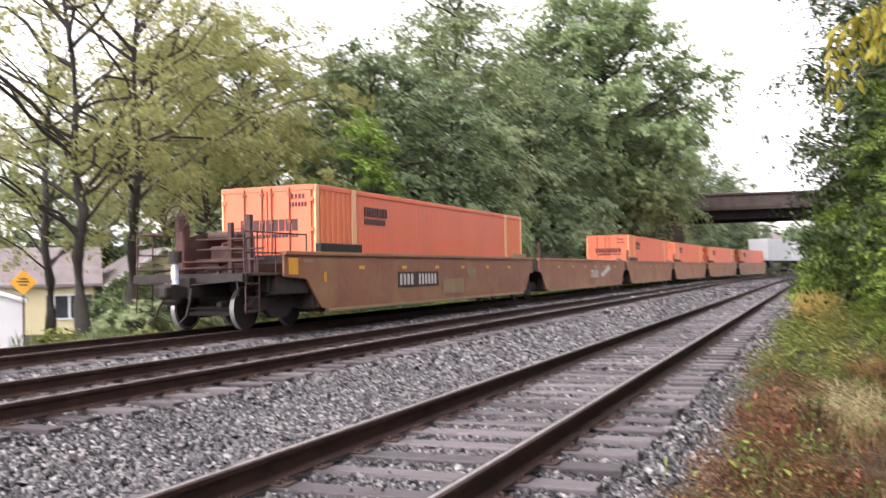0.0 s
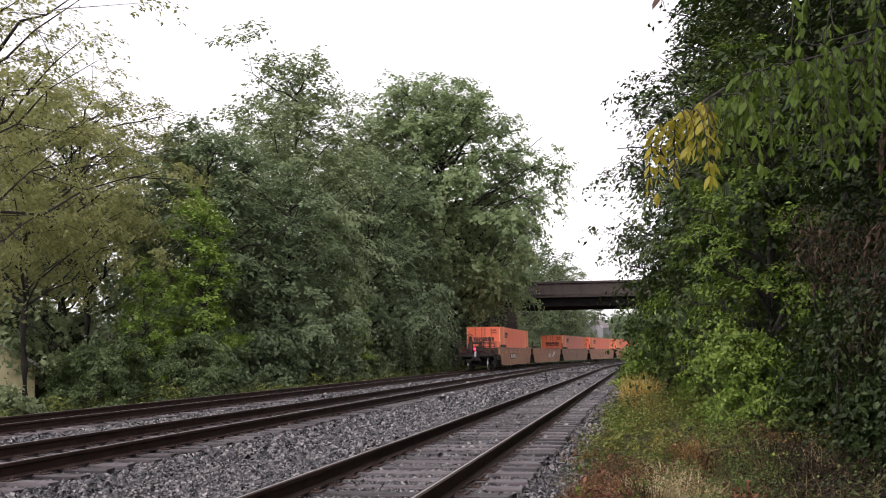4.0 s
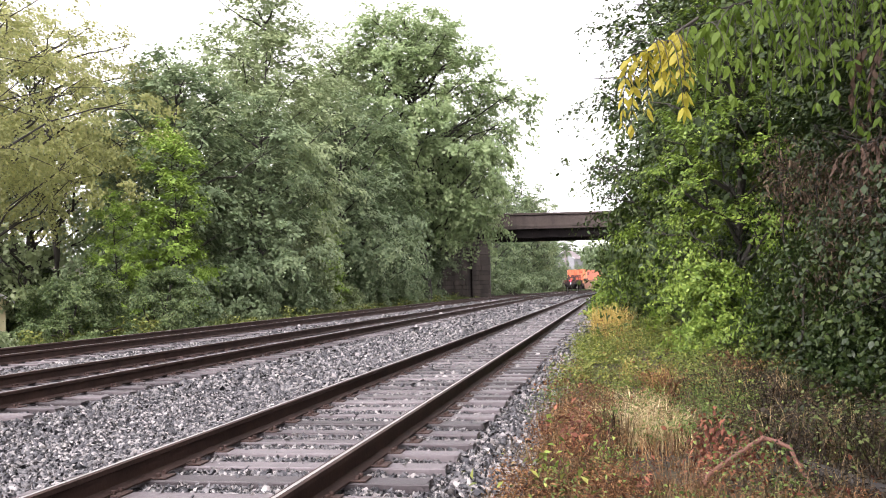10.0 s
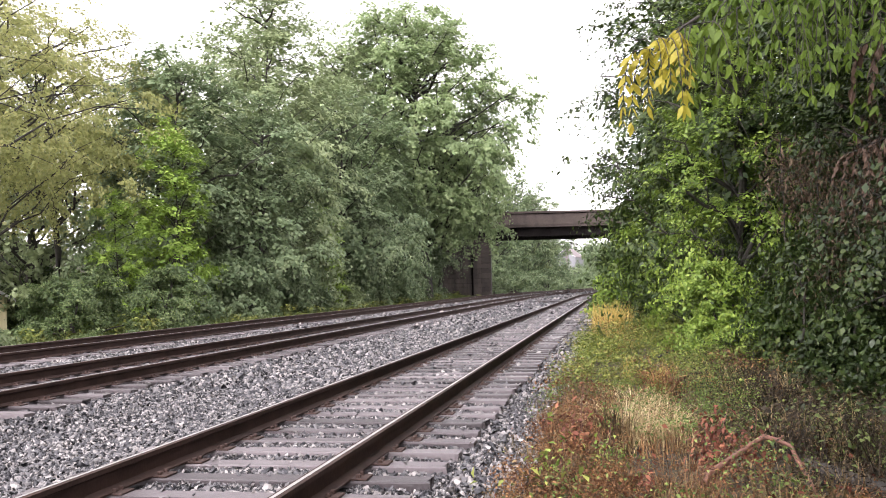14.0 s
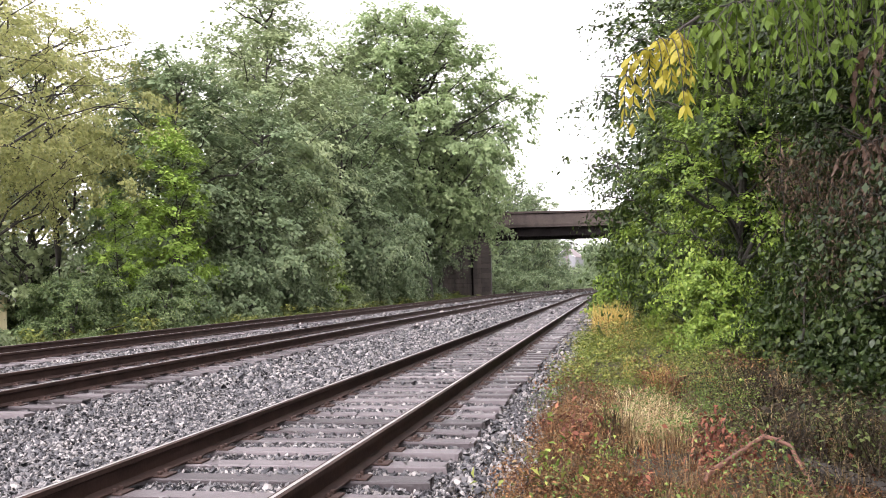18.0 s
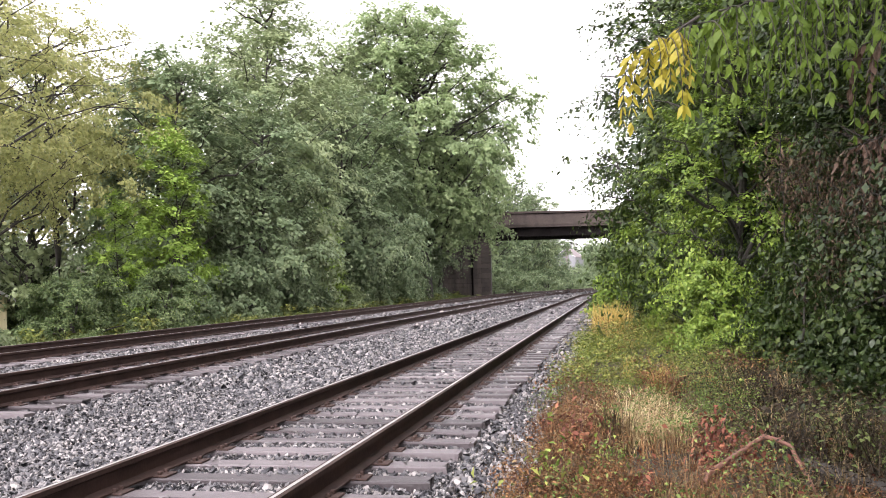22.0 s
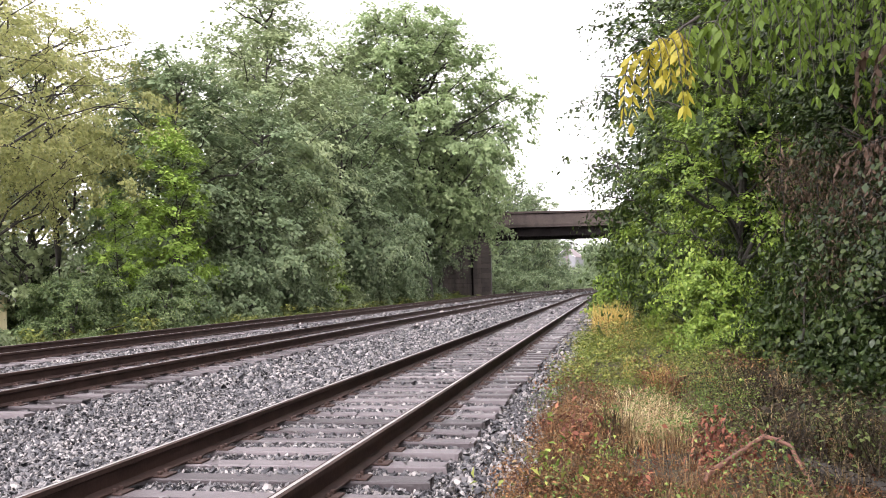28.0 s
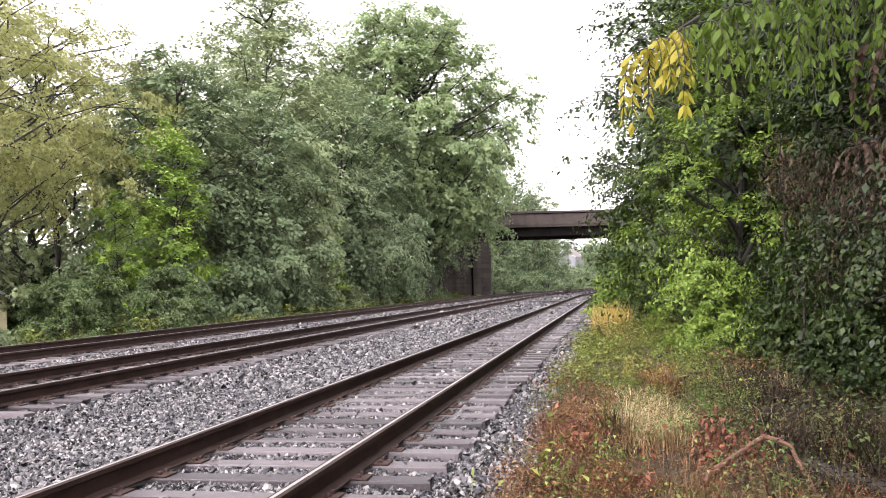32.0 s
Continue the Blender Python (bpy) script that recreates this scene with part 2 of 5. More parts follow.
gx, gy = spread(-40, 14, 0.75, 2600), spread(-20, 170, 1.5, 2600)
gv = [(x, y, ground_z(x, y)) for y in gy for x in gx]
nx_ = len(gx)
gf = np.array([(j * nx_ + i, j * nx_ + i + 1, (j + 1) * nx_ + i + 1, (j + 1) * nx_ + i) for j in range(len(gy) - 1) for i in range(nx_ - 1)])
ground = new("ground", mesh_fast("ground", np.array(gv), gf, M["soil"]))
ground.data.shade_smooth()
tagged(ground, "dark soil with leaf litter and low weeds", "ground", kind="structure")

# ---- ballast bed ----
BED = [(-14.6, -0.85), (-13.2, -0.62), (-11.7, -0.22), (-11.0, -0.16), (-7.9, -0.16), (-7.3, -0.17), (-6.6, -0.17), (-3.6, -0.17),
       (-3.1, -0.24), (-2.3, -0.29), (-1.7, -0.25), (-1.0, -0.214), (0, -0.21), (1.0, -0.214), (1.5, -0.25), (1.9, -0.32), (2.6, -0.52)]


def bed_z(o):
    return float(np.interp(-o, [p[0] for p in BED], [p[1] for p in BED]))


prof = []
for (xa, za), (xb, zb) in zip(BED, BED[1:]):
    k = max(1, round((xb - xa) / 0.25))
    prof += [(xa + (xb - xa) * i / k, za + (zb - za) * i / k) for i in range(k)]
prof.append(BED[-1])
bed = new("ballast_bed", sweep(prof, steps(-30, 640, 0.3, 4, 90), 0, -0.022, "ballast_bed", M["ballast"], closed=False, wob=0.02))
tagged(bed, "wet crushed-stone ballast bed under the rails, blackened as shaded gaps", "ballast", kind="structure")

# ---- tracks: rails, timber ties, tie plates ----
RAIL = [(-0.015, 0), (0.012, 0), (0.0375, -0.006), (0.0375, -0.038), (0.009, -0.055), (0.009, -0.145), (0.075, -0.168), (0.075, -0.18),
        (-0.075, -0.18), (-0.075, -0.168), (-0.009, -0.145), (-0.009, -0.055), (-0.0375, -0.038), (-0.0375, -0.006)]


def tie_mesh(seed):
    rnd = random.Random(seed)
    bm = bmesh.new()
    box(bm, -1.37, 1.37, -0.11, 0.11, -0.37, -0.185, bevel=0.012)
    for v in bm.verts:
        v.co += Vector((rnd.uniform(-0.03, 0.03), rnd.uniform(-0.008, 0.008), rnd.uniform(-0.004, 0.004)))
    me = bpy.data.meshes.new("tie")
    bm.to_mesh(me)
    bm.free()
    me.materials.append(M["tie"])
    return me


def plate_mesh():
    bm = bmesh.new()
    box(bm, -0.17, 0.17, -0.09, 0.09, -0.187, -0.172, bevel=0.004)
    for sx in (-0.098, 0.098):
        for sy in (-0.05, 0.05):
            box(bm, sx - 0.016, sx + 0.016, sy - 0.016, sy + 0.016, -0.175, -0.145, bevel=0.005)
    me = bpy.data.meshes.new("tie_plate")
    bm.to_mesh(me)
    bm.free()
    me.materials.append(M["plate"])
    return me


TIES, PLATE = [tie_mesh(i) for i in range(6)], plate_mesh()
rnd = random.Random(4)
for name, (off, dz) in TRACKS.items():
    track = tagged(new("track_" + name), "standard-gauge track of dark rusty rails on weathered timber ties", "railway track", kind="structure")
    for side in (-0.7525, 0.7525):
        rail = new("rail", sweep(RAIL, steps(-30, 640, 3, 4, 75), off - side, dz, "rail", [M["rail_side"], M["rail_top"]], mat_of=[1] + [0] * 13))
        rail.parent = track
    rest_v, rest_f = [], []
    for tie_i in range(-60, 1090):
        tie_s = 5.97 + 0.567 * tie_i + rnd.uniform(-0.015, 0.015)
        p, a = along(tie_s, off, dz + rnd.uniform(-0.008, 0.004))
        m = Matrix.Translation(p) @ Matrix.Rotation(-a + rnd.uniform(-0.02, 0.02), 4, "Z") @ Matrix.Translation((rnd.uniform(-0.05, 0.05), 0, 0))
        if 1 < tie_s < 58:
            tie = new("tie", TIES[rnd.randrange(6)])
            tie.parent, tie.matrix_local = track, m
            if tie_s < 24:
                for side in (-0.7525, 0.7525):
                    pl = new("tie_plate", PLATE)
                    pl.parent, pl.matrix_local = tie, Matrix.Translation((side, 0, 0))
        else:
            k = len(rest_v)
            rest_v += [tuple(m @ Vector((x, y, z))) for z in (-0.37, -0.185) for x, y in ((-1.37, -0.11), (1.37, -0.11), (1.37, 0.11), (-1.37, 0.11))]
            rest_f += [(k + 4, k + 5, k + 6, k + 7), (k, k + 1, k + 5, k + 4), (k + 2, k + 3, k + 7, k + 6), (k + 1, k + 2, k + 6, k + 5), (k + 3, k, k + 4, k + 7)]
    rest = new("far_ties", mesh_np("far_ties", rest_v, rest_f, M["tie"]))
    rest.parent = track
    tagged(rest, "weathered timber ties in the distance", kind="stuff")

# ---- loose ballast stones ----
def stones(name, n, s0, s1, o0, o1, size, seed):
    rg = np.random.default_rng(seed)
    s, o = rg.uniform(s0, s1, n), rg.uniform(o0, o1, n)
    keep = (o < 1.2 * np.abs(s) + 3)
    for name_, (off, dz) in TRACKS.items():
        d = np.abs(o - off)
        ph = ((s - 5.97 + 0.567 * 50 + 0.2835) % 0.567) - 0.2835
        on = (d < 1.36) & (np.abs(ph) < (0.066 if name_ == "near" else 0.105))
        keep &= ~(on & (rg.random(n) < (0.985 if name_ == "near" else 0.7)))
        lift = on if name_ == "near" else lift | on
        keep &= ~(np.abs(d - 0.7525) < 0.1)
    s, o, lift = s[keep], o[keep], lift[keep]
    n = len(s)
    zb = np.interp(-o, [p[0] for p in BED], [p[1] for p in BED])
    r = size * rg.lognormal(0, 0.35, n).clip(0.5, 2.0)
    z = zb + r * rg.uniform(-0.35, 0.35, n)
    z -= np.where(np.abs(o) < 1.4, 0.3 * r, 0.0)
    z = np.where(lift, np.maximum(z, -0.18 + r * 0.25), z)
    base = np.array([(1, 0.1, -0.45), (0.1, 1, -0.45), (-1, -0.1, -0.45), (-0.1, -1, -0.45), (0.45, 0.1, 0.55), (-0.45, -0.1, 0.55)])
    f = np.array([(0, 1, 4), (1, 5, 4), (1, 2, 5), (2, 3, 5), (3, 4, 5), (3, 0, 4)])
    v = base[None] + rg.uniform(-0.38, 0.38, (n, 6, 3))
    v *= rg.uniform(0.6, 1.3, (n, 1, 3)) * r[:, None, None]
    ang = np.stack([rg.normal(0, 0.7, n), rg.normal(0, 0.7, n), rg.uniform(0, 2 * np.pi, n)], 1)
    for ax in range(3):
        c, sn = np.cos(ang[:, ax])[:, None], np.sin(ang[:, ax])[:, None]
        i, j = [(1, 2), (0, 2), (0, 1)][ax]
        a, b = v[:, :, i].copy(), v[:, :, j].copy()
        v[:, :, i], v[:, :, j] = a * c - b * sn, a * sn + b * c
    a = np.maximum(s - S0, 0) / RAD
    q = RAD + o
    v += np.stack([X0 + RAD - q * np.cos(a), np.minimum(s, S0) + q * np.sin(a), z], 1)[:, None, :]
    faces = (f[None] + 6 * np.arange(n)[:, None, None]).reshape(-1, 3)
    ob = new(name, mesh_fast(name, v.reshape(-1, 3), faces, M["stone"]))
    return tagged(ob, "loose wet grey crushed-stone ballast", "gravel", kind="stuff")


stones("ballast_stones", 128000, 4.5, 12.5, -2.0, 11.5, 0.0185, 1)
stones("ballast_stones", 78000, 12.5, 28, -2.0, 11.8, 0.028, 2)
stones("ballast_stones", 18000, -4, 4.5, -2.0, 11.5, 0.034, 4)
stones("ballast_stones", 30000, 28, 55, -2.0, 11.8, 0.05, 3)
stones("ballast_stones", 15000, 55, 112, -2.0, 11.8, 0.075, 5)
stones("ballast_stones", 3000, 112, 200, -2.0, 11.8, 0.12, 6)


# ---- foliage ----
def leaf_mesh(name, cents, out, n_size, material, seed, aspect=0.5, droop=0.3, flat=0.6):
    """Pointed leaves, each a folded quad, at cents, facing roughly along out."""
    rg = np.random.default_rng(seed)
    n = len(cents)
    nor = out + rg.normal(0, flat, (n, 3)) + np.array([0, 0, 0.55])
    nor /= np.linalg.norm(nor, axis=1, keepdims=True) + 1e-9
    d = rg.normal(0, 1, (n, 3)) - np.array([0, 0, droop * 2])
    d -= nor * np.sum(d * nor, 1, keepdims=True)
    d /= np.linalg.norm(d, axis=1, keepdims=True) + 1e-9
    w = np.cross(nor, d)
    L = n_size * rg.uniform(0.6, 1.35, n)[:, None]
    W = L * aspect * rg.uniform(0.8, 1.2, n)[:, None]
    v = np.stack([cents, cents + d * L * 0.45 + w * W * 0.5 + nor * L * 0.1, cents + d * L - nor * L * 0.08, cents + d * L * 0.45 - w * W * 0.5 + nor * L * 0.1], 1)
    return mesh_fast(name, v.reshape(-1, 3), np.arange(4 * n).reshape(n, 4), material)


def tube(pts, rads, seg=6):
    """Rings of a bent, tapering branch: verts, faces."""
    vs, fs = [], []
    for i, (p, r) in enumerate(zip(pts, rads)):
        d = (Vector(pts[min(i + 1, len(pts) - 1)]) - Vector(pts[max(i - 1, 0)])).normalized()
        q = d.to_track_quat("Z", "Y").to_matrix()
        for k in range(seg):
            a = 2 * math.pi * k / seg
            vs.append(Vector(p) + q @ Vector((r * math.cos(a), r * math.sin(a), 0)))
    for i in range(len(pts) - 1):
        for k in range(seg):
            a, b = i * seg + k, i * seg + (k + 1) % seg
            fs.append((a, b, b + seg, a + seg))
    return vs, fs


def bend(a, b, up, n, rnd, jit):
    a, b = Vector(a), Vector(b)
    out = []
    for i in range(n + 1):
        t = i / n
        p = a.lerp(b, t) + Vector((0, 0, up * math.sin(math.pi * t) * (b - a).length))
        if 0 < i < n:
            p += Vector([rnd.uniform(-jit, jit) for _ in range(3)])
        out.append(p)
    return out


def tree_meshes(seed, h, base, rad, leaves, size, limbs=22, clump=0.07, sub=5, thick=0.02, thin=0.3, aspect=0.55, lump=0.34, low=0.55, hang=0.35, shelf=0.55):
    """Trunk-and-limb mesh and crown of a broadleaf tree h metres high, whose lumpy crown starts at base and is rad wide.
    hang: how far the twigs droop; low: how high the crown's widest part lies; thin: how much sparser the top is."""
    rnd = random.Random(seed)
    rg = np.random.default_rng(seed)
    tv, tf = [], []

    def add(pts, rads, seg=6):
        v, f = tube(pts, rads, seg)
        k = len(tv)
        tv.extend(tuple(x) for x in v)
        tf.extend(tuple(i + k for i in q) for q in f)

    lean = Vector((rnd.uniform(-0.05, 0.05) * h, rnd.uniform(-0.05, 0.05) * h, 0))
    stem = bend((0, 0, -0.4), Vector((0, 0, h * 0.9)) + lean, 0, 9, rnd, h * 0.012)
    r0 = h * thick
    add(stem, [r0 * (1.25 if i == 0 else 1 - 0.92 * i / 9) for i in range(10)], 8)

    def on_stem(z):
        t = min(0.999, max(0.05, z / (h * 0.9))) * 9
        return stem[int(t)].lerp(stem[int(t) + 1], t - int(t))

    clumps = []
    shift = Vector((seed * 1.7, seed * 0.3, 5))
    for k in range(limbs):
        az = k * 2.399 + rnd.uniform(-0.5, 0.5)
        u = (k + rnd.random()) / limbs
        el = math.asin(max(-1, min(1, -0.92 + 1.92 * u)))
        d = Vector((math.cos(az) * math.cos(el), math.sin(az) * math.cos(el), math.sin(el)))
        big = 1 + lump * 1.6 * noise.noise(d * 1.6 + shift)
        r = rad * big
        mid = base + (h - base) * low * 0.9
        up = (h - mid) if d.z > 0 else (mid - base)
        tip = Vector((lean.x * 0.6 + d.x * r, lean.y * 0.6 + d.y * r, mid + d.z * up * (0.55 + 0.45 * big)))
        root = on_stem(max(base * 0.7, tip.z - (tip.xy - lean.xy * 0.6).length * rnd.uniform(0.3, 0.9)))
        pts = bend(root, tip, 0.04, 5, rnd, (tip - root).length * 0.05)
        rr = r0 * rnd.uniform(0.2, 0.36)
        add(pts, [rr * (1 - 0.85 * j / 5) for j in range(6)], 5)
        for j in range(sub):
            w = 0.42 + 0.58 * (j + rnd.random() * 0.9) / sub
            i = min(4, int(w * 5))
            c = pts[i].lerp(pts[i + 1], min(1, w * 5 - i))
            c = c + Vector([rnd.gauss(0, rad * 0.1 + 0.12) for _ in range(3)])
            add([pts[i], c], [rr * 0.25, rr * 0.06], 4)
            clumps.append((c, h * clump * rnd.uniform(0.5, 1.4), 1 - thin * max(0.0, (c.z - mid) / (h - mid))))
    clumps.append((stem[-1], h * clump * 0.7, 1 - thin))
    w = np.array([c[1] ** 2 * max(0.05, c[2]) for c in clumps])
    cc, cr = np.array([c[0] for c in clumps]), np.array([c[1] for c in clumps])
    ctr = np.array([lean.x * 0.5, lean.y * 0.5, base + (h - base) * 0.3])
    ax = cc - ctr
    ax /= np.linalg.norm(ax, axis=1, keepdims=True) + 1e-9
    return tv, tf, sprays(rg, cc, cr, w / w.sum(), ax, leaves, hang, shelf)


def sprays(rg, cc, cr, w, ax, leaves, hang, shelf=0.55, twigs=9):
    """Leaf places and facings: at each of the places cc a few twigs fan outward along ax and hang at their tips, with leaves along them."""
    d = rg.normal(0, 1, (len(cc), twigs, 3)) * np.array([1, 1, shelf]) + 0.7 * ax[:, None, :]
    d /= np.linalg.norm(d, axis=2, keepdims=True) + 1e-9
    reach = rg.uniform(0.55, 1.45, (len(cc), twigs))
    pick = rg.choice(len(cc), leaves, p=w)
    tw = rg.integers(0, twigs, leaves)
    u = rg.uniform(0.05, 1, leaves) ** 0.75
    r = cr[pick] * reach[pick, tw]
    p = cc[pick] + d[pick, tw] * (r * u)[:, None] + rg.normal(0, 0.1, (leaves, 3)) * cr[pick][:, None] * np.array([1, 1, 0.5])
    p[:, 2] -= hang * r * u * u
    return p, d[pick, tw] * 0.35 + ax[pick] * 0.6


def tree_kind(name, label, seed, leafmat, h, base, rad, leaves, size, group="", **kw):
    tv, tf, (cents, out) = tree_meshes(seed, h, base, rad, leaves, size, **kw)
    root = tagged(new(name), label, "tree", group)
    tr = new("trunk", mesh_np("trunk", tv, tf, M["bark"], smooth=True))
    tr.parent = root
    cr = new("crown", leaf_mesh("crown", cents, out, size, M[leafmat], seed + 7, aspect=kw.get("aspect", 0.55), flat=0.4))
    cr.parent = root
    return root


def stand(root, x, y, turn=0.0, scale=1.0, first=False):
    m = pose(x, y, ground_z(x, y), 0, 0, turn) @ Matrix.Scale(scale, 4)
    if first:
        root.matrix_basis = m
        return root
    c = copy_thing(root, m)
    c.scale = (scale, scale, scale)
    return c


def mound(name, label, x, y, rx, ry, h, leaves, size, leafmat, seed, turn=0.0, category="shrub", hang=0.5):
    """A vine-covered shrub: leaves over a lumpy mound, on a few stems."""
    rg = np.random.default_rng(seed)
    k = 9
    m = 46
    lob = rg.normal(0, 1, (m, 3))
    lob /= np.linalg.norm(lob, axis=1, keepdims=True)
    lob[:, 2] = np.abs(lob[:, 2]) * 0.95
    full = 1 + 0.3 * np.array([noise.noise(Vector(q) * 1.4 + Vector((seed, 0, 2))) for q in lob])
    lc = lob * full[:, None] * np.array([rx * 0.8, ry * 0.8, h * 0.8])
    lr = rg.uniform(0.14, 0.34, m) * (rx + ry + h) / 3
    w = lr ** 2
    p, d = sprays(rg, lc, lr, w / w.sum(), lob, leaves, hang)
    p[:, 2] = np.where(p[:, 2] < 0.02, rg.uniform(0.02, 0.3, leaves), p[:, 2])
    root = tagged(new(name), label, category)
    root.matrix_basis = pose(x, y, ground_z(x, y) - 0.03, 0, 0, turn)
    rnd = random.Random(seed)
    th = min(1.0, h * 0.6)
    for i in range(k):
        v, f = tube(bend((rnd.uniform(-0.2, 0.2) * rx, rnd.uniform(-0.2, 0.2) * ry, -0.1), lc[i], 0.1, 4, rnd, 0.06), [q * th for q in (0.05, 0.04, 0.03, 0.025, 0.015)], 5)
        st = new("stem", mesh_np("stem", [tuple(a) for a in v], f, M["bark"]))
        st.parent = root
    lv = new("leaves", leaf_mesh("leaves", p, d, size, M[leafmat], seed + 3, aspect=0.7, flat=0.75))
    lv.parent = root
    return root


# ---- trees on the far side of the tracks ----
def grove():
    a = tree_kind("tree", "tall green broadleaf tree in full leaf beside the tracks", 14, "leaf_olive", 27.5, 7.6, 9.8, 90000, 0.36, limbs=120, clump=0.06, sub=5, aspect=0.65, thin=0.15, lump=0.24, low=0.5, shelf=0.9)
    stand(a, -17.6, 88, 20, 1.0, first=True)
    e = tree_kind("tree", "tree with a spreading crown overhanging the end of the bridge", 19, "leaf_dark", 17.5, 7.4, 6.2, 32000, 0.25, limbs=44, clump=0.07, sub=6, thin=0.15, lump=0.3)
    stand(e, -19.0, 101.5, 0, 1.0, first=True)
    b = tree_kind("tree", "green broadleaf tree with thin top branches", 23, "leaf_mid", 19.5, 2.0, 4.8, 27000, 0.29, limbs=36, clump=0.08, sub=5, aspect=0.6, thin=0.45, lump=0.4, low=0.5, thick=0.012)
    stand(b, -22.5, 56, 0, 1.1, first=True)
    c = tree_kind("tree", "dark green broadleaf tree hung with vines", 37, "leaf_dark", 15, 0.6, 4.4, 26000, 0.28, limbs=34, clump=0.09, sub=5, aspect=0.6, thin=0.3, lump=0.4, low=0.45, hang=0.6)
    stand(c, -23, 47, 0, 1.0, first=True)
    y = tree_kind("tree", "tree with sparse yellowing leaves and dark trunk", 51, "leaf_yellow", 15.5, 8.2, 6.2, 30000, 0.17, limbs=34, clump=0.065, sub=6, thick=0.014, thin=0.2, lump=0.35, hang=0.4)
    ys = tree_kind("tree", "tree with few yellowing leaves on bare dark branches", 53, "leaf_yellow", 15, 4.8, 5.6, 8000, 0.16, limbs=26, clump=0.06, sub=6, thick=0.016, thin=0.5, lump=0.4)
    stand(y, -28.2, 44, 0, 1.1, first=True)
    stand(y, -25, 34.5, 250, 0.9)
    stand(y, -37, 47, 40, 1.1)
    stand(ys, -20.6, 22.4, 130, 1.0, first=True)
    stand(ys, -21, 24.8, 15, 1.05)
    stand(ys, -28.5, 29, 250, 1.0)
    v = tree_kind("tree", "slender tree covered in bright green vine leaves", 59, "leaf_bright", 9.6, 0.2, 1.6, 12000, 0.19, limbs=36, clump=0.06, sub=5, thick=0.01, low=0.4)
    stand(v, -19.8, 40.3, 0, 1.0, first=True)
    stand(v, -20.4, 36.6, 100, 0.62)
    bf = tree_kind("tree", "green broadleaf tree in the wood", 24, "leaf_mid", 19.5, 2.5, 5.0, 6500, 0.42, limbs=30, clump=0.06, sub=5, thin=0.5, lump=0.4)
    cf = tree_kind("tree", "dark green broadleaf tree in the wood", 38, "leaf_dark", 15, 0.6, 4.4, 6500, 0.4, limbs=30, clump=0.065, sub=5, thin=0.3, lump=0.4, low=0.45)
    stand(bf, -44, 82, 0, 1.0, first=True)
    stand(cf, -41, 90, 0, 1.0, first=True)
    far = {b.name: bf, c.name: cf}
    for x, yy, k, s, t in ((-20, 66, c, 1.05, 90), (-20.5, 76, c, 1.15, 200), (-26, 70, b, 1.1, 140), (-25, 82, b, 1.15, 30), (-30, 60, b, 0.9, 70),
                           (-31, 46, b, 0.85, 250), (-34, 78, b, 1.05, 160),
                           (-25, 97, c, 1.1, 310), (-20.6, 93, c, 0.85, 120), (-29, 100, b, 1.2, 60), (-40, 58, b, 0.75, 210), (-46, 68, b, 0.9, 20), (-52, 52, b, 0.75, 0), (-60, 44, b, 0.75, 60), (-56, 36, c, 0.9, 100), (-63, 30, b, 0.8, 200), (-54, 60, c, 1.0, 20), (-58, 22, c, 0.9, 300), (-47, 47, b, 0.7, 40), (-52, 43, c, 0.85, 150), (-56, 40, b, 0.7, 250), (-42, 54, c, 0.9, 70),
                           (-18.5, 60, v, 0.7, 40), (-18.8, 71, c, 0.7, 260), (-21, 83, c, 0.85, 30), (-26, 52, b, 0.8, 190), (-20.2, 51, c, 0.85, 75),
                           # past the bridge
                           (-22.5, 114, c, 1.0, 40), (-29, 112, b, 0.9, 130), (-36, 100, b, 1.0, 200),
                           (-20, 128, b, 0.75, 20), (-17.5, 140, c, 0.9, 80), (-16, 152, c, 1.0, 140), (-14, 165, b, 0.85, 210), (-12.5, 177, c, 0.6, 30), (-15.2, 158, c, 1.15, 75), (-14.5, 170, c, 0.9, 155), (-17, 163, c, 1.2, 15), (-14, 176, c, 1.2, 285), (-18.5, 149, c, 1.1, 330), (-24, 145, b, 0.8, 250),
                           (-5, 192, c, 0.3, 190), (-2, 200, b, 0.4, 300), (-20, 175, b, 0.75, 110), (5, 214, c, 0.6, 10), (14, 226, b, 0.8, 60), (-24, 262, b, 0.9, 0), (8, 285, b, 0.7, 40), (-9, 354, c, 0.6, 120), (-3, 352, c, 0.6, 20), (-12.3, 231, c, 0.4, 60), (-8.9, 233, c, 0.36, 150), (-6.1, 229, c, 0.4, 220), (-3.8, 234, c, 0.42, 290), (-0.5, 231, c, 0.42, 30), (-15.5, 228, c, 0.5, 190), (-3, 330, b, 0.5, 70), (-19, 310, c, 0.4, 10), (-9.5, 300, c, 0.26, 230), (-14.5, 296, c, 0.3, 80), (4, 355, b, 0.6, 170), (-30, 330, b, 0.8, 100)):
        stand(far.get(k.name, k) if yy > 105 or x < -28 else k, x, yy, t, s)
    k = tree_kind("tree", "distant dark pointed conifer beside the pale house", 45, "leaf_near", 12.5, 0.8, 2.8, 7000, 0.42, limbs=30, clump=0.06, sub=4, low=0.25)
    stand(k, -15.6, 346, 0, 1.0, first=True)
    return a, b, c, y


TREE_A, TREE_B, TREE_C, TREE_Y = grove()
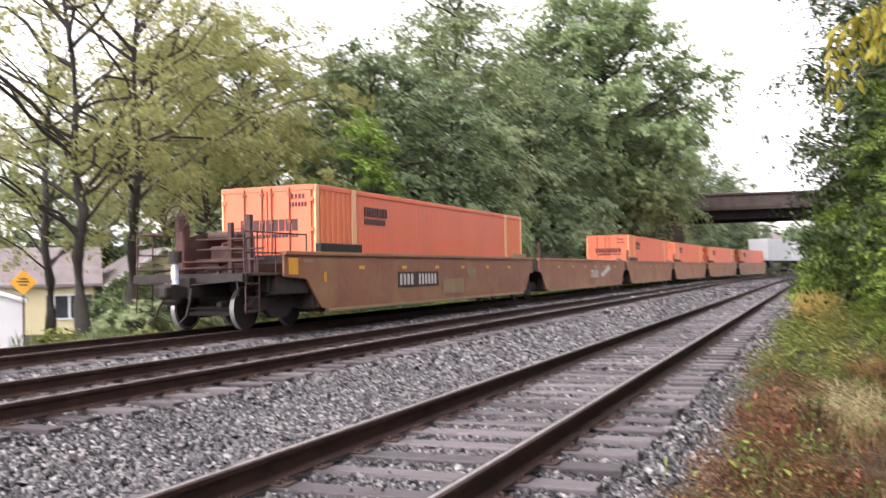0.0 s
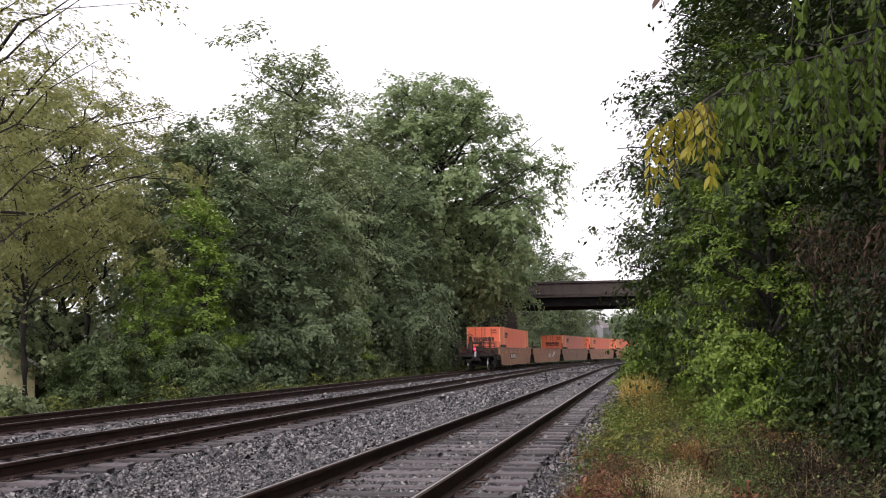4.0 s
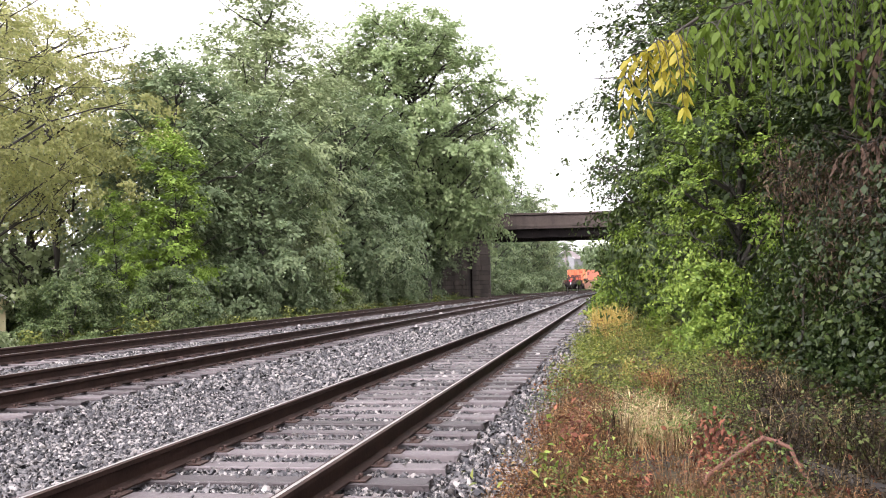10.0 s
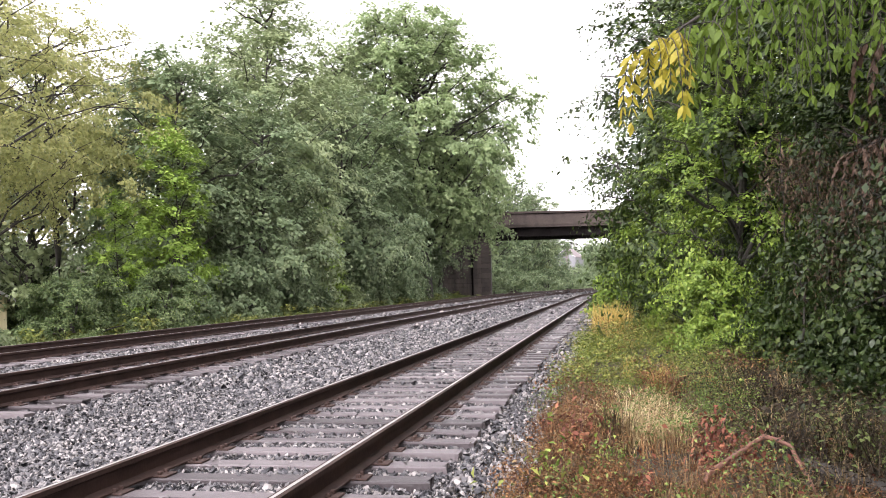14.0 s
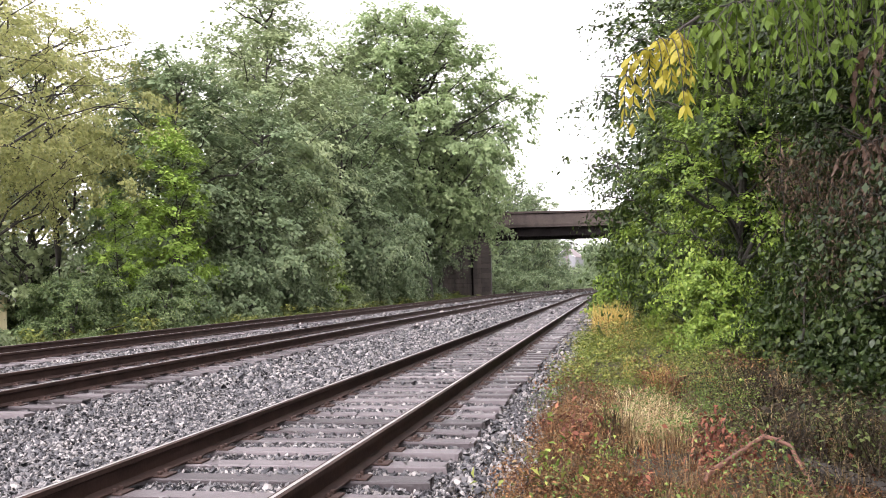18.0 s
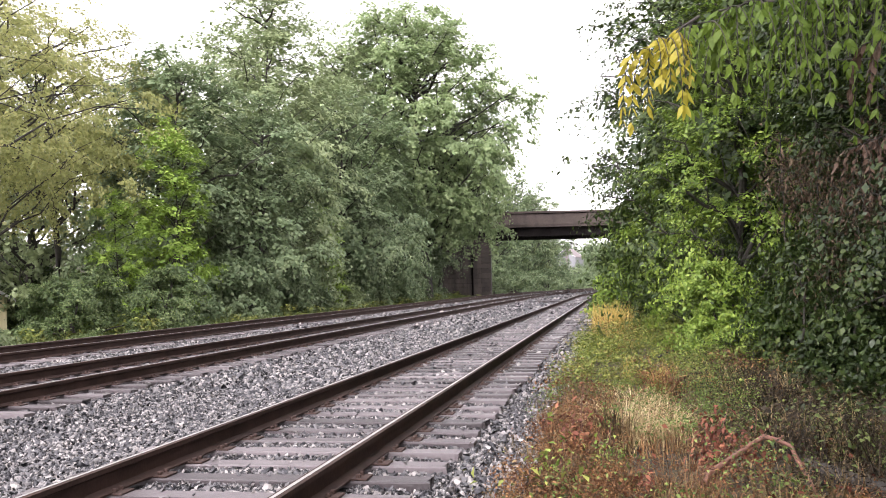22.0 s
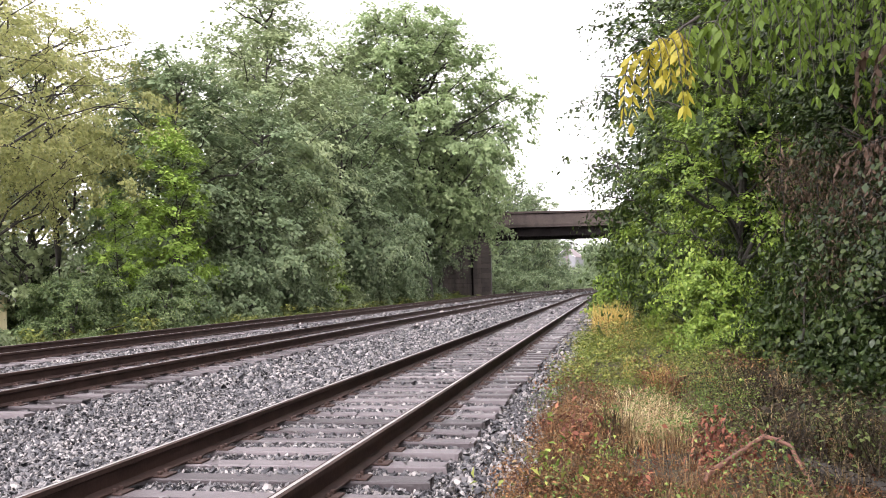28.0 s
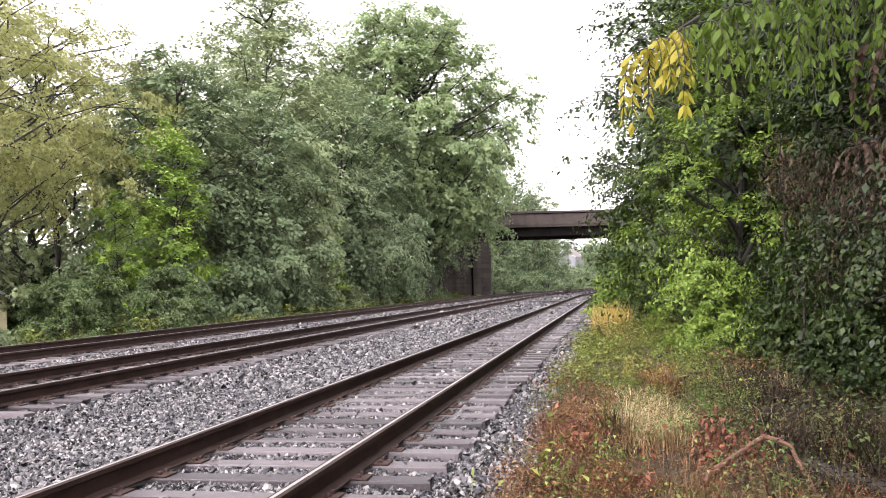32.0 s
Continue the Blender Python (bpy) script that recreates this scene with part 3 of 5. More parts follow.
for i, (x, y, r, h) in enumerate(((-42, 55.0, 4.2, 8.5), (-48, 51.5, 4.5, 8.0), (-54, 47.5, 4.5, 8.0), (-60, 43.5, 4.5, 8.5))):
    mound("shrub", "tall dark evergreen shrubs behind the houses", x, y, r, r, h, 7000, 0.34, "leaf_near", 250 + i)
for i, (x, y, r, h) in enumerate(((-22.8, 38.5, 2.2, 4.6), (-20.6, 33.2, 1.4, 3.2), (-24.8, 42.0, 2.2, 4.4), (-27.5, 46.0, 2.4, 4.8), (-30.8, 47.0, 2.6, 5.0), (-34.5, 49.5, 2.6, 5.0))):
    mound("shrub", "shrub coloured dark for the shade of the trees", x, y, r, r, h, 9000, 0.15, "leaf_near", 240 + i)
mound("vine_shrub", "rounded shrub smothered in green vines beside the track", -17.0, 27.7, 1.9, 1.7, 3.1, 36000, 0.082, "leaf_vine", 3)
mound("shrub", "tall green shrub beside the pale yellow house", -24.6, 29.8, 1.9, 1.9, 4.2, 12000, 0.12, "leaf_vine", 8)
mound("shrub", "green shrub beside the pale yellow house", -21.9, 26.6, 1.5, 1.5, 2.5, 12000, 0.1, "leaf_vine", 6)
mound("vine_shrub", "tall shrub draped in green vines", -17.2, 34.0, 1.5, 1.8, 3.1, 26000, 0.09, "leaf_vine", 4)
mound("vine_shrub", "low green shrubs and vines beside the track", -17.3, 21.8, 2.0, 2.0, 1.5, 6000, 0.15, "leaf_mid", 5)
for i, (x, y, r, h) in enumerate(((-19.4, 39, 2.0, 3.2), (-19.6, 46, 2.4, 4.2), (-18.6, 53, 2.2, 3.2), (-19.2, 60, 2.6, 5), (-18.6, 68, 2.4, 3.6), (-18.8, 76, 2.6, 3.6), (-19.6, 84, 3, 3.5), (-21.5, 95, 3, 4), (-18.6, 91, 1.8, 6))):
    mound("vine_shrub", "undergrowth thick with green vines below the trees", x, y, r, r * 1.2, h, 7000, 0.22, "leaf_mid" if i == 3 else "leaf_dark", 20 + i)


for i, (x, y) in enumerate(((-19, 120), (-17, 130), (-15, 139), (-13, 148), (-11, 157), (-8.5, 166), (-5.5, 175), (-2, 184), (2, 193), (7, 202))):
    mound("vine_shrub", "green undergrowth beside the distant curve", x, y, 3.5, 5, 4.0, 4200, 0.3, "leaf_dark", 220 + i)


def far_wood():
    """The wooded hill beyond the curve, too far to tell its trees apart."""
    rg = np.random.default_rng(77)
    cents, out = [], []
    for i in range(580):
        x, y = (rg.uniform(-120, 110), rg.uniform(196, 430)) if i < 480 else (rg.uniform(-45, 15), rg.uniform(362, 430))
        if abs(x + 16.9) < 7 and 300 < y < 338 or abs(x - along(y, 4)[0].x) < 12:
            continue
        z, h, r = ground_z(x, y), rg.uniform(1.2, 2.6) * (1 if -45 < x < 10 and y < 350 else 4.6 if y > 350 else 3.5), rg.uniform(2.5, 4.5)
        d = rg.normal(0, 1, (90, 3))
        d /= np.linalg.norm(d, axis=1, keepdims=True)
        d[:, 2] = np.abs(d[:, 2])
        cents.append(np.array([x, y, z]) + d * np.array([r, r, h]) * rg.uniform(0.75, 1.1, (90, 1)))
        out.append(d)
    tagged(new("far_wood", leaf_mesh("far_wood", np.concatenate(cents), np.concatenate(out), 1.1, M["leaf_dark"], 78, aspect=0.8)), "distant green wood covering the hill beyond the curve", "wood", kind="stuff")


far_wood()

# ---- trees and shrubs on the near side ----
def near_side():
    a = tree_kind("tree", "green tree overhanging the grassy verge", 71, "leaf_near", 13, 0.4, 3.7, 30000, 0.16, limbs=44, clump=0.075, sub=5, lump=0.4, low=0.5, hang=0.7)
    stand(a, 3.6, 27, 0, 1.0, first=True)
    stand(a, 3.7, 37, 140, 1.08)
    stand(a, 4.3, 47, 250, 1.12)
    stand(a, 5.0, 60, 60, 1.15)
    stand(a, 6.3, 75, 190, 1.15)
    stand(a, 7.5, 23, 300, 1.1)
    stand(a, 6.8, 17, 30, 1.0)
    stand(a, 11, 92, 20, 1.2)
    stand(a, 14, 110, 90, 1.2)
    stand(a, 7.6, 13.2, 75, 1.0)
    stand(a, 3.75, 23.6, 100, 0.97)
    stand(a, 3.8, 32, 310, 1.05)
    stand(a, 5.4, 20.5, 200, 1.1)
    stand(a, 9.2, 9.0, 330, 1.05)
    o = tree_kind("tree", "unseen tall tree added to shade the verge", 73, "leaf_near", 12.5, 4.9, 4.6, 26000, 0.2, limbs=36, clump=0.085, sub=5, lump=0.3)
    stand(o, 5.3, 5.2, 0, 1.0, first=True)
    stand(o, 6.2, 9.6, 160, 1.05)
    d = tree_kind("tree", "hidden green tree added beside the verge for shade", 77, "leaf_near", 12, 1.0, 4.0, 6000, 0.32, limbs=24, clump=0.08, sub=5)
    stand(d, 8, 15, 40, 1.0, first=True)
    for x, y, t in ((7.5, 8, 100), (9.5, 1, 170), (12, 24, 220), (9, -6, 260), (14, 12, 310), (11, 34, 10)):
        stand(d, x, y, t, 1.0)
    b = tree_kind("tree", "young tree with a dense green crown to the ground, leaves darkened for shade", 83, "leaf_shade", 8.5, 0.2, 2.2, 48000, 0.07, limbs=44, clump=0.085, sub=4, lump=0.4, low=0.45, hang=0.6)
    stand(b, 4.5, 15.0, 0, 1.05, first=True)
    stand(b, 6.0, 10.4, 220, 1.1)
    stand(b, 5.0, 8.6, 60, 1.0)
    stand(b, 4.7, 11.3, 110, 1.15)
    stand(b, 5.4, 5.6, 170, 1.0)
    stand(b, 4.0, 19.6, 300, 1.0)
    c = tree_kind("tree", "young tree with bright yellow-green leaves", 89, "leaf_near_bright", 7.5, 0.5, 2.0, 34000, 0.085, limbs=36, clump=0.075, sub=4, lump=0.4)
    stand(c, 2.3, 18.5, 120, 0.95, first=True)
    stand(c, 2.7, 27.0, 20, 0.75)
    return a, b


TREE_N, TREE_S = near_side()
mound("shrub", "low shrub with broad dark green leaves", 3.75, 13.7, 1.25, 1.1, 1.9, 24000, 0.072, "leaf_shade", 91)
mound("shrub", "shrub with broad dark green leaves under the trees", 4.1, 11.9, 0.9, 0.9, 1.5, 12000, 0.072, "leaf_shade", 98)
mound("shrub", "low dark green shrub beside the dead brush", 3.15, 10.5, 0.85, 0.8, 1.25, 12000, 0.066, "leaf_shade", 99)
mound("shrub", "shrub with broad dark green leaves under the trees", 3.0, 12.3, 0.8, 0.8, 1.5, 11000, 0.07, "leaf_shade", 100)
mound("shrub", "shrub smothered in bright green vines", 1.95, 17.4, 0.75, 0.9, 2.5, 14000, 0.065, "leaf_near_bright", 101)
mound("shrub", "low shrub with pale-flecked green leaves", 3.1, 16.3, 0.95, 1.4, 1.7, 9000, 0.1, "leaf_near", 92)
mound("shrub", "bright green shrub beside the verge", 2.5, 20.2, 0.9, 1.5, 1.5, 11000, 0.068, "leaf_near_bright", 93)
mound("shrub", "green shrub beside the verge", 1.2, 30.5, 1.0, 2.0, 1.5, 5500, 0.11, "leaf_near", 94)
mound("shrub", "green shrub beside the verge", 0.3, 38, 1.3, 2.5, 3.0, 5000, 0.15, "leaf_near_bright", 95)
mound("shrub", "green shrub beside the verge", 0.4, 48, 1.6, 3, 3.6, 4500, 0.17, "leaf_near", 96)
mound("shrub", "green shrub beside the verge", 0.7, 60, 1.9, 4, 4.5, 4500, 0.19, "leaf_near", 97)
M["vine_brown"] = leaf_mat("vine_withered", [(0.03, 0.02, 0.013), (0.09, 0.06, 0.038), (0.23, 0.165, 0.105)], 0.75, 0.2)


def dead_vine(x, y, z, w, h, n, seed):
    """Withered vine trailing through the shrubs: one rooted stem and short strands hung from it."""
    rg = np.random.default_rng(seed)
    rnd = random.Random(seed)
    root = tagged(new("withered_vine"), "withered brown vine hanging in the shrubs", "vine")
    root.matrix_basis = pose(x, y, ground_z(x, y))
    main = bend((0.3, 1.2, -0.05), (0, 0.7, z + h), 0.0, 8, rnd, 0.1)
    v, f = tube(main, [0.02 - 0.0015 * i for i in range(9)], 5)
    st = new("stem", mesh_np("stem", [tuple(q) for q in v], f, M["bark"]))
    st.parent = root
    cents = []
    for i in range(9):
        a = main[rnd.choice((6, 7, 8))]
        b = Vector((rnd.uniform(-w, w), rnd.uniform(-0.35, 0.35), z + rnd.uniform(-h, h) * 0.6))
        pts = bend(a, b, 0.12, 6, rnd, 0.06)
        v, f = tube(pts, [0.004] * 7, 4)
        st = new("strand", mesh_np("strand", [tuple(q) for q in v], f, M["bark"]))
        st.parent = root
        for _ in range(n // 9):
            p = rnd.choice(pts[2:])
            cents.append(p + Vector((rnd.gauss(0, 0.12), rnd.gauss(0, 0.12), rnd.gauss(-0.08, 0.16))))
    c = np.array(cents)
    lv = new("leaves", leaf_mesh("leaves", c, rg.normal(0, 0.5, (len(c), 3)), 0.075, M["vine_brown"], seed, aspect=0.33, droop=1.3, flat=1.0))
    lv.parent = root


dead_vine(2.55, 11.9, 2.5, 0.85, 1.0, 700, 7)
dead_vine(2.25, 12.7, 2.8, 0.6, 0.7, 700, 8)
dead_vine(2.95, 11.3, 2.2, 0.7, 1.0, 700, 9)
dead_vine(2.75, 12.6, 1.4, 0.5, 0.9, 900, 10)
dead_vine(3.3, 11.6, 3.0, 0.6, 0.7, 600, 11)

# low green cover creeping out from the wood onto the verge
for i, (x, y, rx, ry, h, n, m) in enumerate(((1.75, 21.5, 0.7, 1.5, 0.7, 4200, "leaf_near_bright"), (1.35, 24.5, 0.8, 1.6, 0.8, 3800, "leaf_creeper"), (1.7, 28.0, 0.9, 1.8, 1.0, 3400, "leaf_near_bright"),
                                             (2.3, 18.2, 0.6, 1.0, 0.6, 3600, "leaf_creeper"), (0.9, 33.5, 0.7, 2.0, 0.9, 2600, "leaf_creeper"), (0.5, 42.0, 0.8, 2.6, 1.2, 2200, "leaf_near_bright"), (2.75, 14.9, 0.5, 0.8, 0.55, 3000, "leaf_near"), (2.1, 17.5, 0.6, 0.8, 1.3, 5000, "leaf_near_bright"))):
    mound("creeper_patch", "low patch of bright green creeper on the verge" if m != "leaf_near" else "low dark green creeper under the shrubs", x, y, rx, ry, h, n, 0.07 + 0.0012 * y, m, 300 + i, category="plant")
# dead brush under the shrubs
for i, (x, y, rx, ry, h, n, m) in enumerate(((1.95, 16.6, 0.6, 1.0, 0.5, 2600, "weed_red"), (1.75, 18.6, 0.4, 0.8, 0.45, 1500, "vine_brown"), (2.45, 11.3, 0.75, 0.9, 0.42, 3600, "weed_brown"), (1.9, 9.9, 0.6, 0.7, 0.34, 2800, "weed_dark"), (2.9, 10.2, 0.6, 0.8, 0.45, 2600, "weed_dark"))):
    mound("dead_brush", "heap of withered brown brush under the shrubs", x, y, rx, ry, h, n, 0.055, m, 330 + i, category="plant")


# ---- road bridge ----
def bridge():
    """A steel girder bridge with a concrete parapet on stone-faced piers, square to its own axis."""
    root = tagged(new("road_bridge"), "dark steel girder road bridge with a brown concrete parapet", "bridge")
    root.matrix_basis = pose(-14.2, 108.3, 0.17, 0, 0, 7)
    L0, L1 = -16, 44
    boxpart("parapet", (L0, L1, 0.05, 0.35, 7.95, 8.98), M["concrete"], root, "weathered brown concrete parapet")
    boxpart("coping", (L0, L1, -0.1, 0.47, 9.06, 9.28), M["concrete"], root)
    boxpart("coping_bed", (L0, L1, 0.1, 0.33, 8.984, 9.056), M["girder"], root, "dark recessed joint below the coping")
    boxpart("ledge", (L0, L1, -0.16, 0.4, 7.7, 7.946), M["concrete"], root)
    boxpart("deck", (L0, L1, -0.1, 11, 7.45, 7.696), M["concrete"], root)
    boxpart("parapet", (L0, L1, 10.6, 10.95, 7.75, 9.05), M["concrete"], root)
    for i in range(6):
        y0 = 0.75 + i * 1.95
        bm = bmesh.new()
        box(bm, L0, L1, y0 - 0.02, y0 + 0.02, 6.5, 7.446)
        box(bm, L0, L1, y0 - 0.2, y0 + 0.2, 6.45, 6.498)
        if i == 0:
            for k in range(30):
                box(bm, L0 + 1 + k * 2, L0 + 1.03 + k * 2, y0 - 0.17, y0 - 0.021, 6.5, 7.44)
        part("girder", bm, M["girder"], root, "dark steel girder with the deck's shade in its colour")
    rnd = random.Random(12)
    for x0, x1 in ((-5.9, -2.3), (-2.1, 0.0), (21.5, 24.0), (24.6, 27)):
        pier = tagged(new("pier"), "dark stained masonry pier")
        pier.parent = root
        z = -3.0
        while z < 6.38:
            h = min(rnd.uniform(0.45, 0.72), 6.43 - z)
            a = x0
            while a < x1 - 0.01:
                b = a + rnd.uniform(0.6, 1.3)
                if b > x1 - 0.4:
                    b = x1
                e = rnd.uniform(-0.02, 0.05)
                boxpart("stone", (a + 0.01, b - 0.01, 0.2 - e, 10.6, z, z + h - 0.02), M["pier_stone"], pier, bevel=0.025)
                a = b
            z += h
    boxpart("pier_core", (-5.7, -0.2, 0.9, 10.2, -3, 6.42), M["girder"], root, "near-black block for the shaded recess between the piers")
    boxpart("pier_core", (21.7, 26.8, 0.9, 10.2, -3, 6.42), M["girder"], root, "near-black block for the shaded recess between the piers")
    return root


bridge()
# ---- verge: weeds, grass, litter ----
def scatter(n, x0, x1, y0, y1, seed, keep=None):
    rg = np.random.default_rng(seed)
    x, y = rg.uniform(x0, x1, n), rg.uniform(y0, y1, n)
    if keep is not None:
        k = np.array([keep(a, b) for a, b in zip(x, y)]) > rg.random(n)
        x, y = x[k], y[k]
    return x, y, np.array([ground_z(a, b) for a, b in zip(x, y)]), rg


def patchy(scale, lo, hi, seed):
    return lambda x, y: smooth01(lo, hi, noise.noise(Vector((x * scale, y * scale, seed))))


def blades(name, label, n, x0, x1, y0, y1, length, width, material, seed, keep=None, lean=0.5, tuft=0.0, category="grass"):
    """Bent grass blades, two quads each; tuft gathers them round common roots."""
    x, y, z, rg = scatter(n, x0, x1, y0, y1, seed, keep)
    if tuft:
        m = max(1, len(x) // 40)
        c = rg.integers(0, m, len(x))
        x, y, z = x[c] + rg.normal(0, tuft, len(x)), y[c] + rg.normal(0, tuft, len(x)), z[c]
    n = len(x)
    L = length * rg.uniform(0.5, 1.3, n)
    a = rg.uniform(0, 2 * np.pi, n)
    d = np.stack([np.cos(a), np.sin(a), np.zeros(n)], 1)
    w = np.stack([-np.sin(a), np.cos(a), np.zeros(n)], 1) * (width * rg.uniform(0.6, 1.3, n))[:, None]
    up = np.array([0, 0, 1.0])
    k = (lean * rg.uniform(0.2, 1.4, n))[:, None]
    p0 = np.stack([x, y, z - 0.02], 1)
    p1 = p0 + (up * 0.55 + d * 0.25 * k) * L[:, None]
    p2 = p1 + (up * (0.45 - 0.3 * k.clip(0, 1)) + d * 0.5 * k) * L[:, None]
    v = np.stack([p0 - w, p0 + w, p1 + w * 0.8, p1 - w * 0.8, p2 + w * 0.1, p2 - w * 0.1], 1)
    f = (np.array([[0, 1, 2, 3], [3, 2, 4, 5]])[None] + 6 * np.arange(n)[:, None, None]).reshape(-1, 4)
    return tagged(new(name, mesh_fast(name, v.reshape(-1, 3), f, M[material])), label, category, kind="stuff")


def herbs(name, label, n, x0, x1, y0, y1, height, size, material, seed, keep=None, aspect=0.6, category="weeds", each=80, wide=0.6):
    """Low leafy plants: each a bunch of leaves over its own root, in uneven heights."""
    x, y, z, rg = scatter(max(1, n // each), x0, x1, y0, y1, seed, keep)
    m = len(x)
    ph = height * rg.uniform(0.4, 2.2, m) * (0.5 + 1.1 * np.abs(np.array([noise.noise(Vector((a * 1.4, b * 1.1, seed))) for a, b in zip(x, y)])) * 1.6)
    k = np.repeat(np.arange(m), each)
    u = rg.uniform(0, 1, len(k)) ** 0.45
    a = rg.uniform(0, 2 * np.pi, len(k))
    r = ph[k] * wide * (0.25 + 0.75 * u) * np.sqrt(rg.uniform(0, 1, len(k))) + size * 0.4
    c = np.stack([x[k] + np.cos(a) * r, y[k] + np.sin(a) * r, z[k] + ph[k] * u], 1)
    out = np.stack([np.cos(a) * 0.6, np.sin(a) * 0.6, 0.2 + 0.5 * u], 1)
    return tagged(new(name, leaf_mesh(name, c, out, size, M[material], seed, aspect=aspect, droop=0.25, flat=0.6)), label, category, kind="stuff")


M["twig"] = mat("twig_wood", [(0.07, 0.032, 0.024), (0.19, 0.082, 0.055)], 0.7, 0, 6, 50, 0.4, 0.01)


def edge(x, y):
    """The verge starts beside the ballast, a little raggedly."""
    open_ = smooth01(0.16, 0.32, abs((x - 1.62) * 0.87 + (y - 7.55) * 0.49)) if 6.6 < y < 8.1 and x > 1.1 else 1.0
    return open_ * smooth01(-1.15, -0.75, x + 0.22 * noise.noise(Vector((0.5, y * 0.9, 4))))


def mix(scale, seed, lo=-0.25, hi=0.25):
    return lambda x, y: edge(x, y) * smooth01(lo, hi, noise.noise(Vector((x * scale, y * scale * 0.7, seed))) + 0.4 * noise.noise(Vector((x * scale * 4, y * scale * 3, seed + 5))))


def near_red(x, y):
    return edge(x, y) * (0.25 + 0.75 * smooth01(0.9, -0.4, x - 0.25 * (y - 9) + 0.8 * noise.noise(Vector((x, y * 0.7, 1)))))


def blob(cx, cy, rx, ry, seed):
    """A patch round a place with a ragged edge."""
    return lambda x, y: smooth01(1.15, 0.35, math.hypot((x - cx) / rx, (y - cy) / ry) + 0.5 * noise.noise(Vector((x * 1.7, y * 1.2, seed)))) * edge(x, y)


def zone(a, b, soft=0.5):
    """1 where x lies between a and b, with ragged edges."""
    def f(x, y):
        w = x + 0.5 * noise.noise(Vector((x * 0.9, y * 0.6, 17))) + 0.25 * noise.noise(Vector((x * 3, y * 2, 3)))
        return edge(x, y) * smooth01(a - soft, a, w) * smooth01(b + soft, b, w)
    return f


def both(f, g):
    return lambda x, y: f(x, y) * g(x, y)


herbs("verge_weeds", "low russet dying weeds on the verge", 112000, -1.25, 1.6, 5.0, 12.5, 0.17, 0.025, "weed_red", 31, both(zone(-1.5, -0.25), lambda x, y: 0.35 + 0.65 * smooth01(11.5, 8, y)), aspect=0.4)
herbs("verge_weeds", "russet dying weeds in front", 24000, -0.4, 3.0, 5.0, 8.6, 0.15, 0.025, "weed_red", 37, both(edge, lambda x, y: 0.5 * smooth01(8.6, 7, y) * smooth01(1.6, 1.0, x)), aspect=0.4)
herbs("verge_weeds", "low brown withered weeds on the verge", 36000, -0.8, 4.4, 5.0, 17, 0.22, 0.029, "weed_brown", 32, both(mix(0.9, 2, -0.3, 0.3), lambda x, y: smooth01(2.4, 1.6, x)), aspect=0.35)
herbs("verge_weeds", "withered weeds below the shrubs, darkened for their shade", 44000, 0.6, 4.4, 6.0, 16, 0.28, 0.032, "weed_dark", 38, zone(1.15, 5), aspect=0.35)
herbs("verge_weeds", "low green weeds on the verge", 40000, -1.0, 3.8, 5.2, 14, 0.2, 0.031, "weed_fresh", 33, both(mix(1.0, 3, -0.1, 0.3), lambda x, y: 0.2 + 0.8 * smooth01(1.6, 0.9, x)), aspect=0.55, each=40)
herbs("verge_weeds", "patch of feathery green weeds", 40000, 0.3, 2.0, 9.2, 14.5, 0.38, 0.03, "weed_fresh", 39, blob(1.02, 10.9, 0.5, 1.5, 8), aspect=0.22, each=90, wide=0.4)
herbs("verge_weeds", "broad-leaved green weeds in front of the shrubs", 9000, 1.0, 3.4, 6.4, 11, 0.2, 0.05, "grass_green", 40, mix(1.2, 21, 0.0, 0.3), aspect=0.6, each=14)
herbs("verge_weeds", "yellowish green ground cover on the verge", 60000, -1.3, 3.2, 13, 34, 0.26, 0.05, "weed_green", 34, mix(0.5, 6, -0.7, 0.1), aspect=0.5)
herbs("verge_weeds", "brown weeds among the ground cover", 36000, -1.2, 4, 12, 36, 0.26, 0.045, "weed_red", 35, mix(0.5, 9, -0.1, 0.35), aspect=0.4)
herbs("verge_weeds", "fresh green weeds along the verge", 12000, -0.8, 1.6, 14, 26, 0.22, 0.07, "leaf_creeper", 54, mix(0.8, 31, 0.0, 0.4), aspect=0.6, each=24)
blades("dead_stalks", "thin dead brown weed stalks", 9000, -1.0, 3.4, 5.4, 15, 0.3, 0.003, "weed_brown", 51, mix(0.9, 14, -0.4, 0.3), lean=1.0, tuft=0.07, category="weeds")
blades("dead_stalks", "thin russet weed stalks", 3600, -1.1, 1.8, 5.2, 12, 0.24, 0.003, "weed_red", 52, zone(-1.5, 0.6), lean=1.2, tuft=0.07, category="weeds")
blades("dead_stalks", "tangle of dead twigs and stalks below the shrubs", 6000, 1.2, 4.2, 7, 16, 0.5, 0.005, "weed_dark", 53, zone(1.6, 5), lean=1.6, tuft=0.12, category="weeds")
blades("dead_stalks", "pale dead stalks below the shrubs", 700, 1.4, 3.6, 8, 15, 0.5, 0.004, "grass_tan", 56, zone(1.6, 5), lean=1.6, tuft=0.12, category="weeds")
herbs("verge_weeds", "low weeds underfoot beside the ballast", 16000, -1.2, 5, -6, 5.0, 0.2, 0.045, "weed_green", 58, mix(0.8, 51, -0.4, 0.3), aspect=0.45)
herbs("verge_weeds", "low russet weeds underfoot", 14000, -1.2, 4, -6, 5.0, 0.16, 0.04, "weed_red", 59, mix(0.8, 61, -0.3, 0.3), aspect=0.4)
herbs("verge_weeds", "russet dying weeds close underfoot", 34000, -1.1, 3.2, 3.2, 6.4, 0.16, 0.028, "weed_red", 91, both(edge, mix(0.9, 81, -0.5, 0.3)), aspect=0.4)
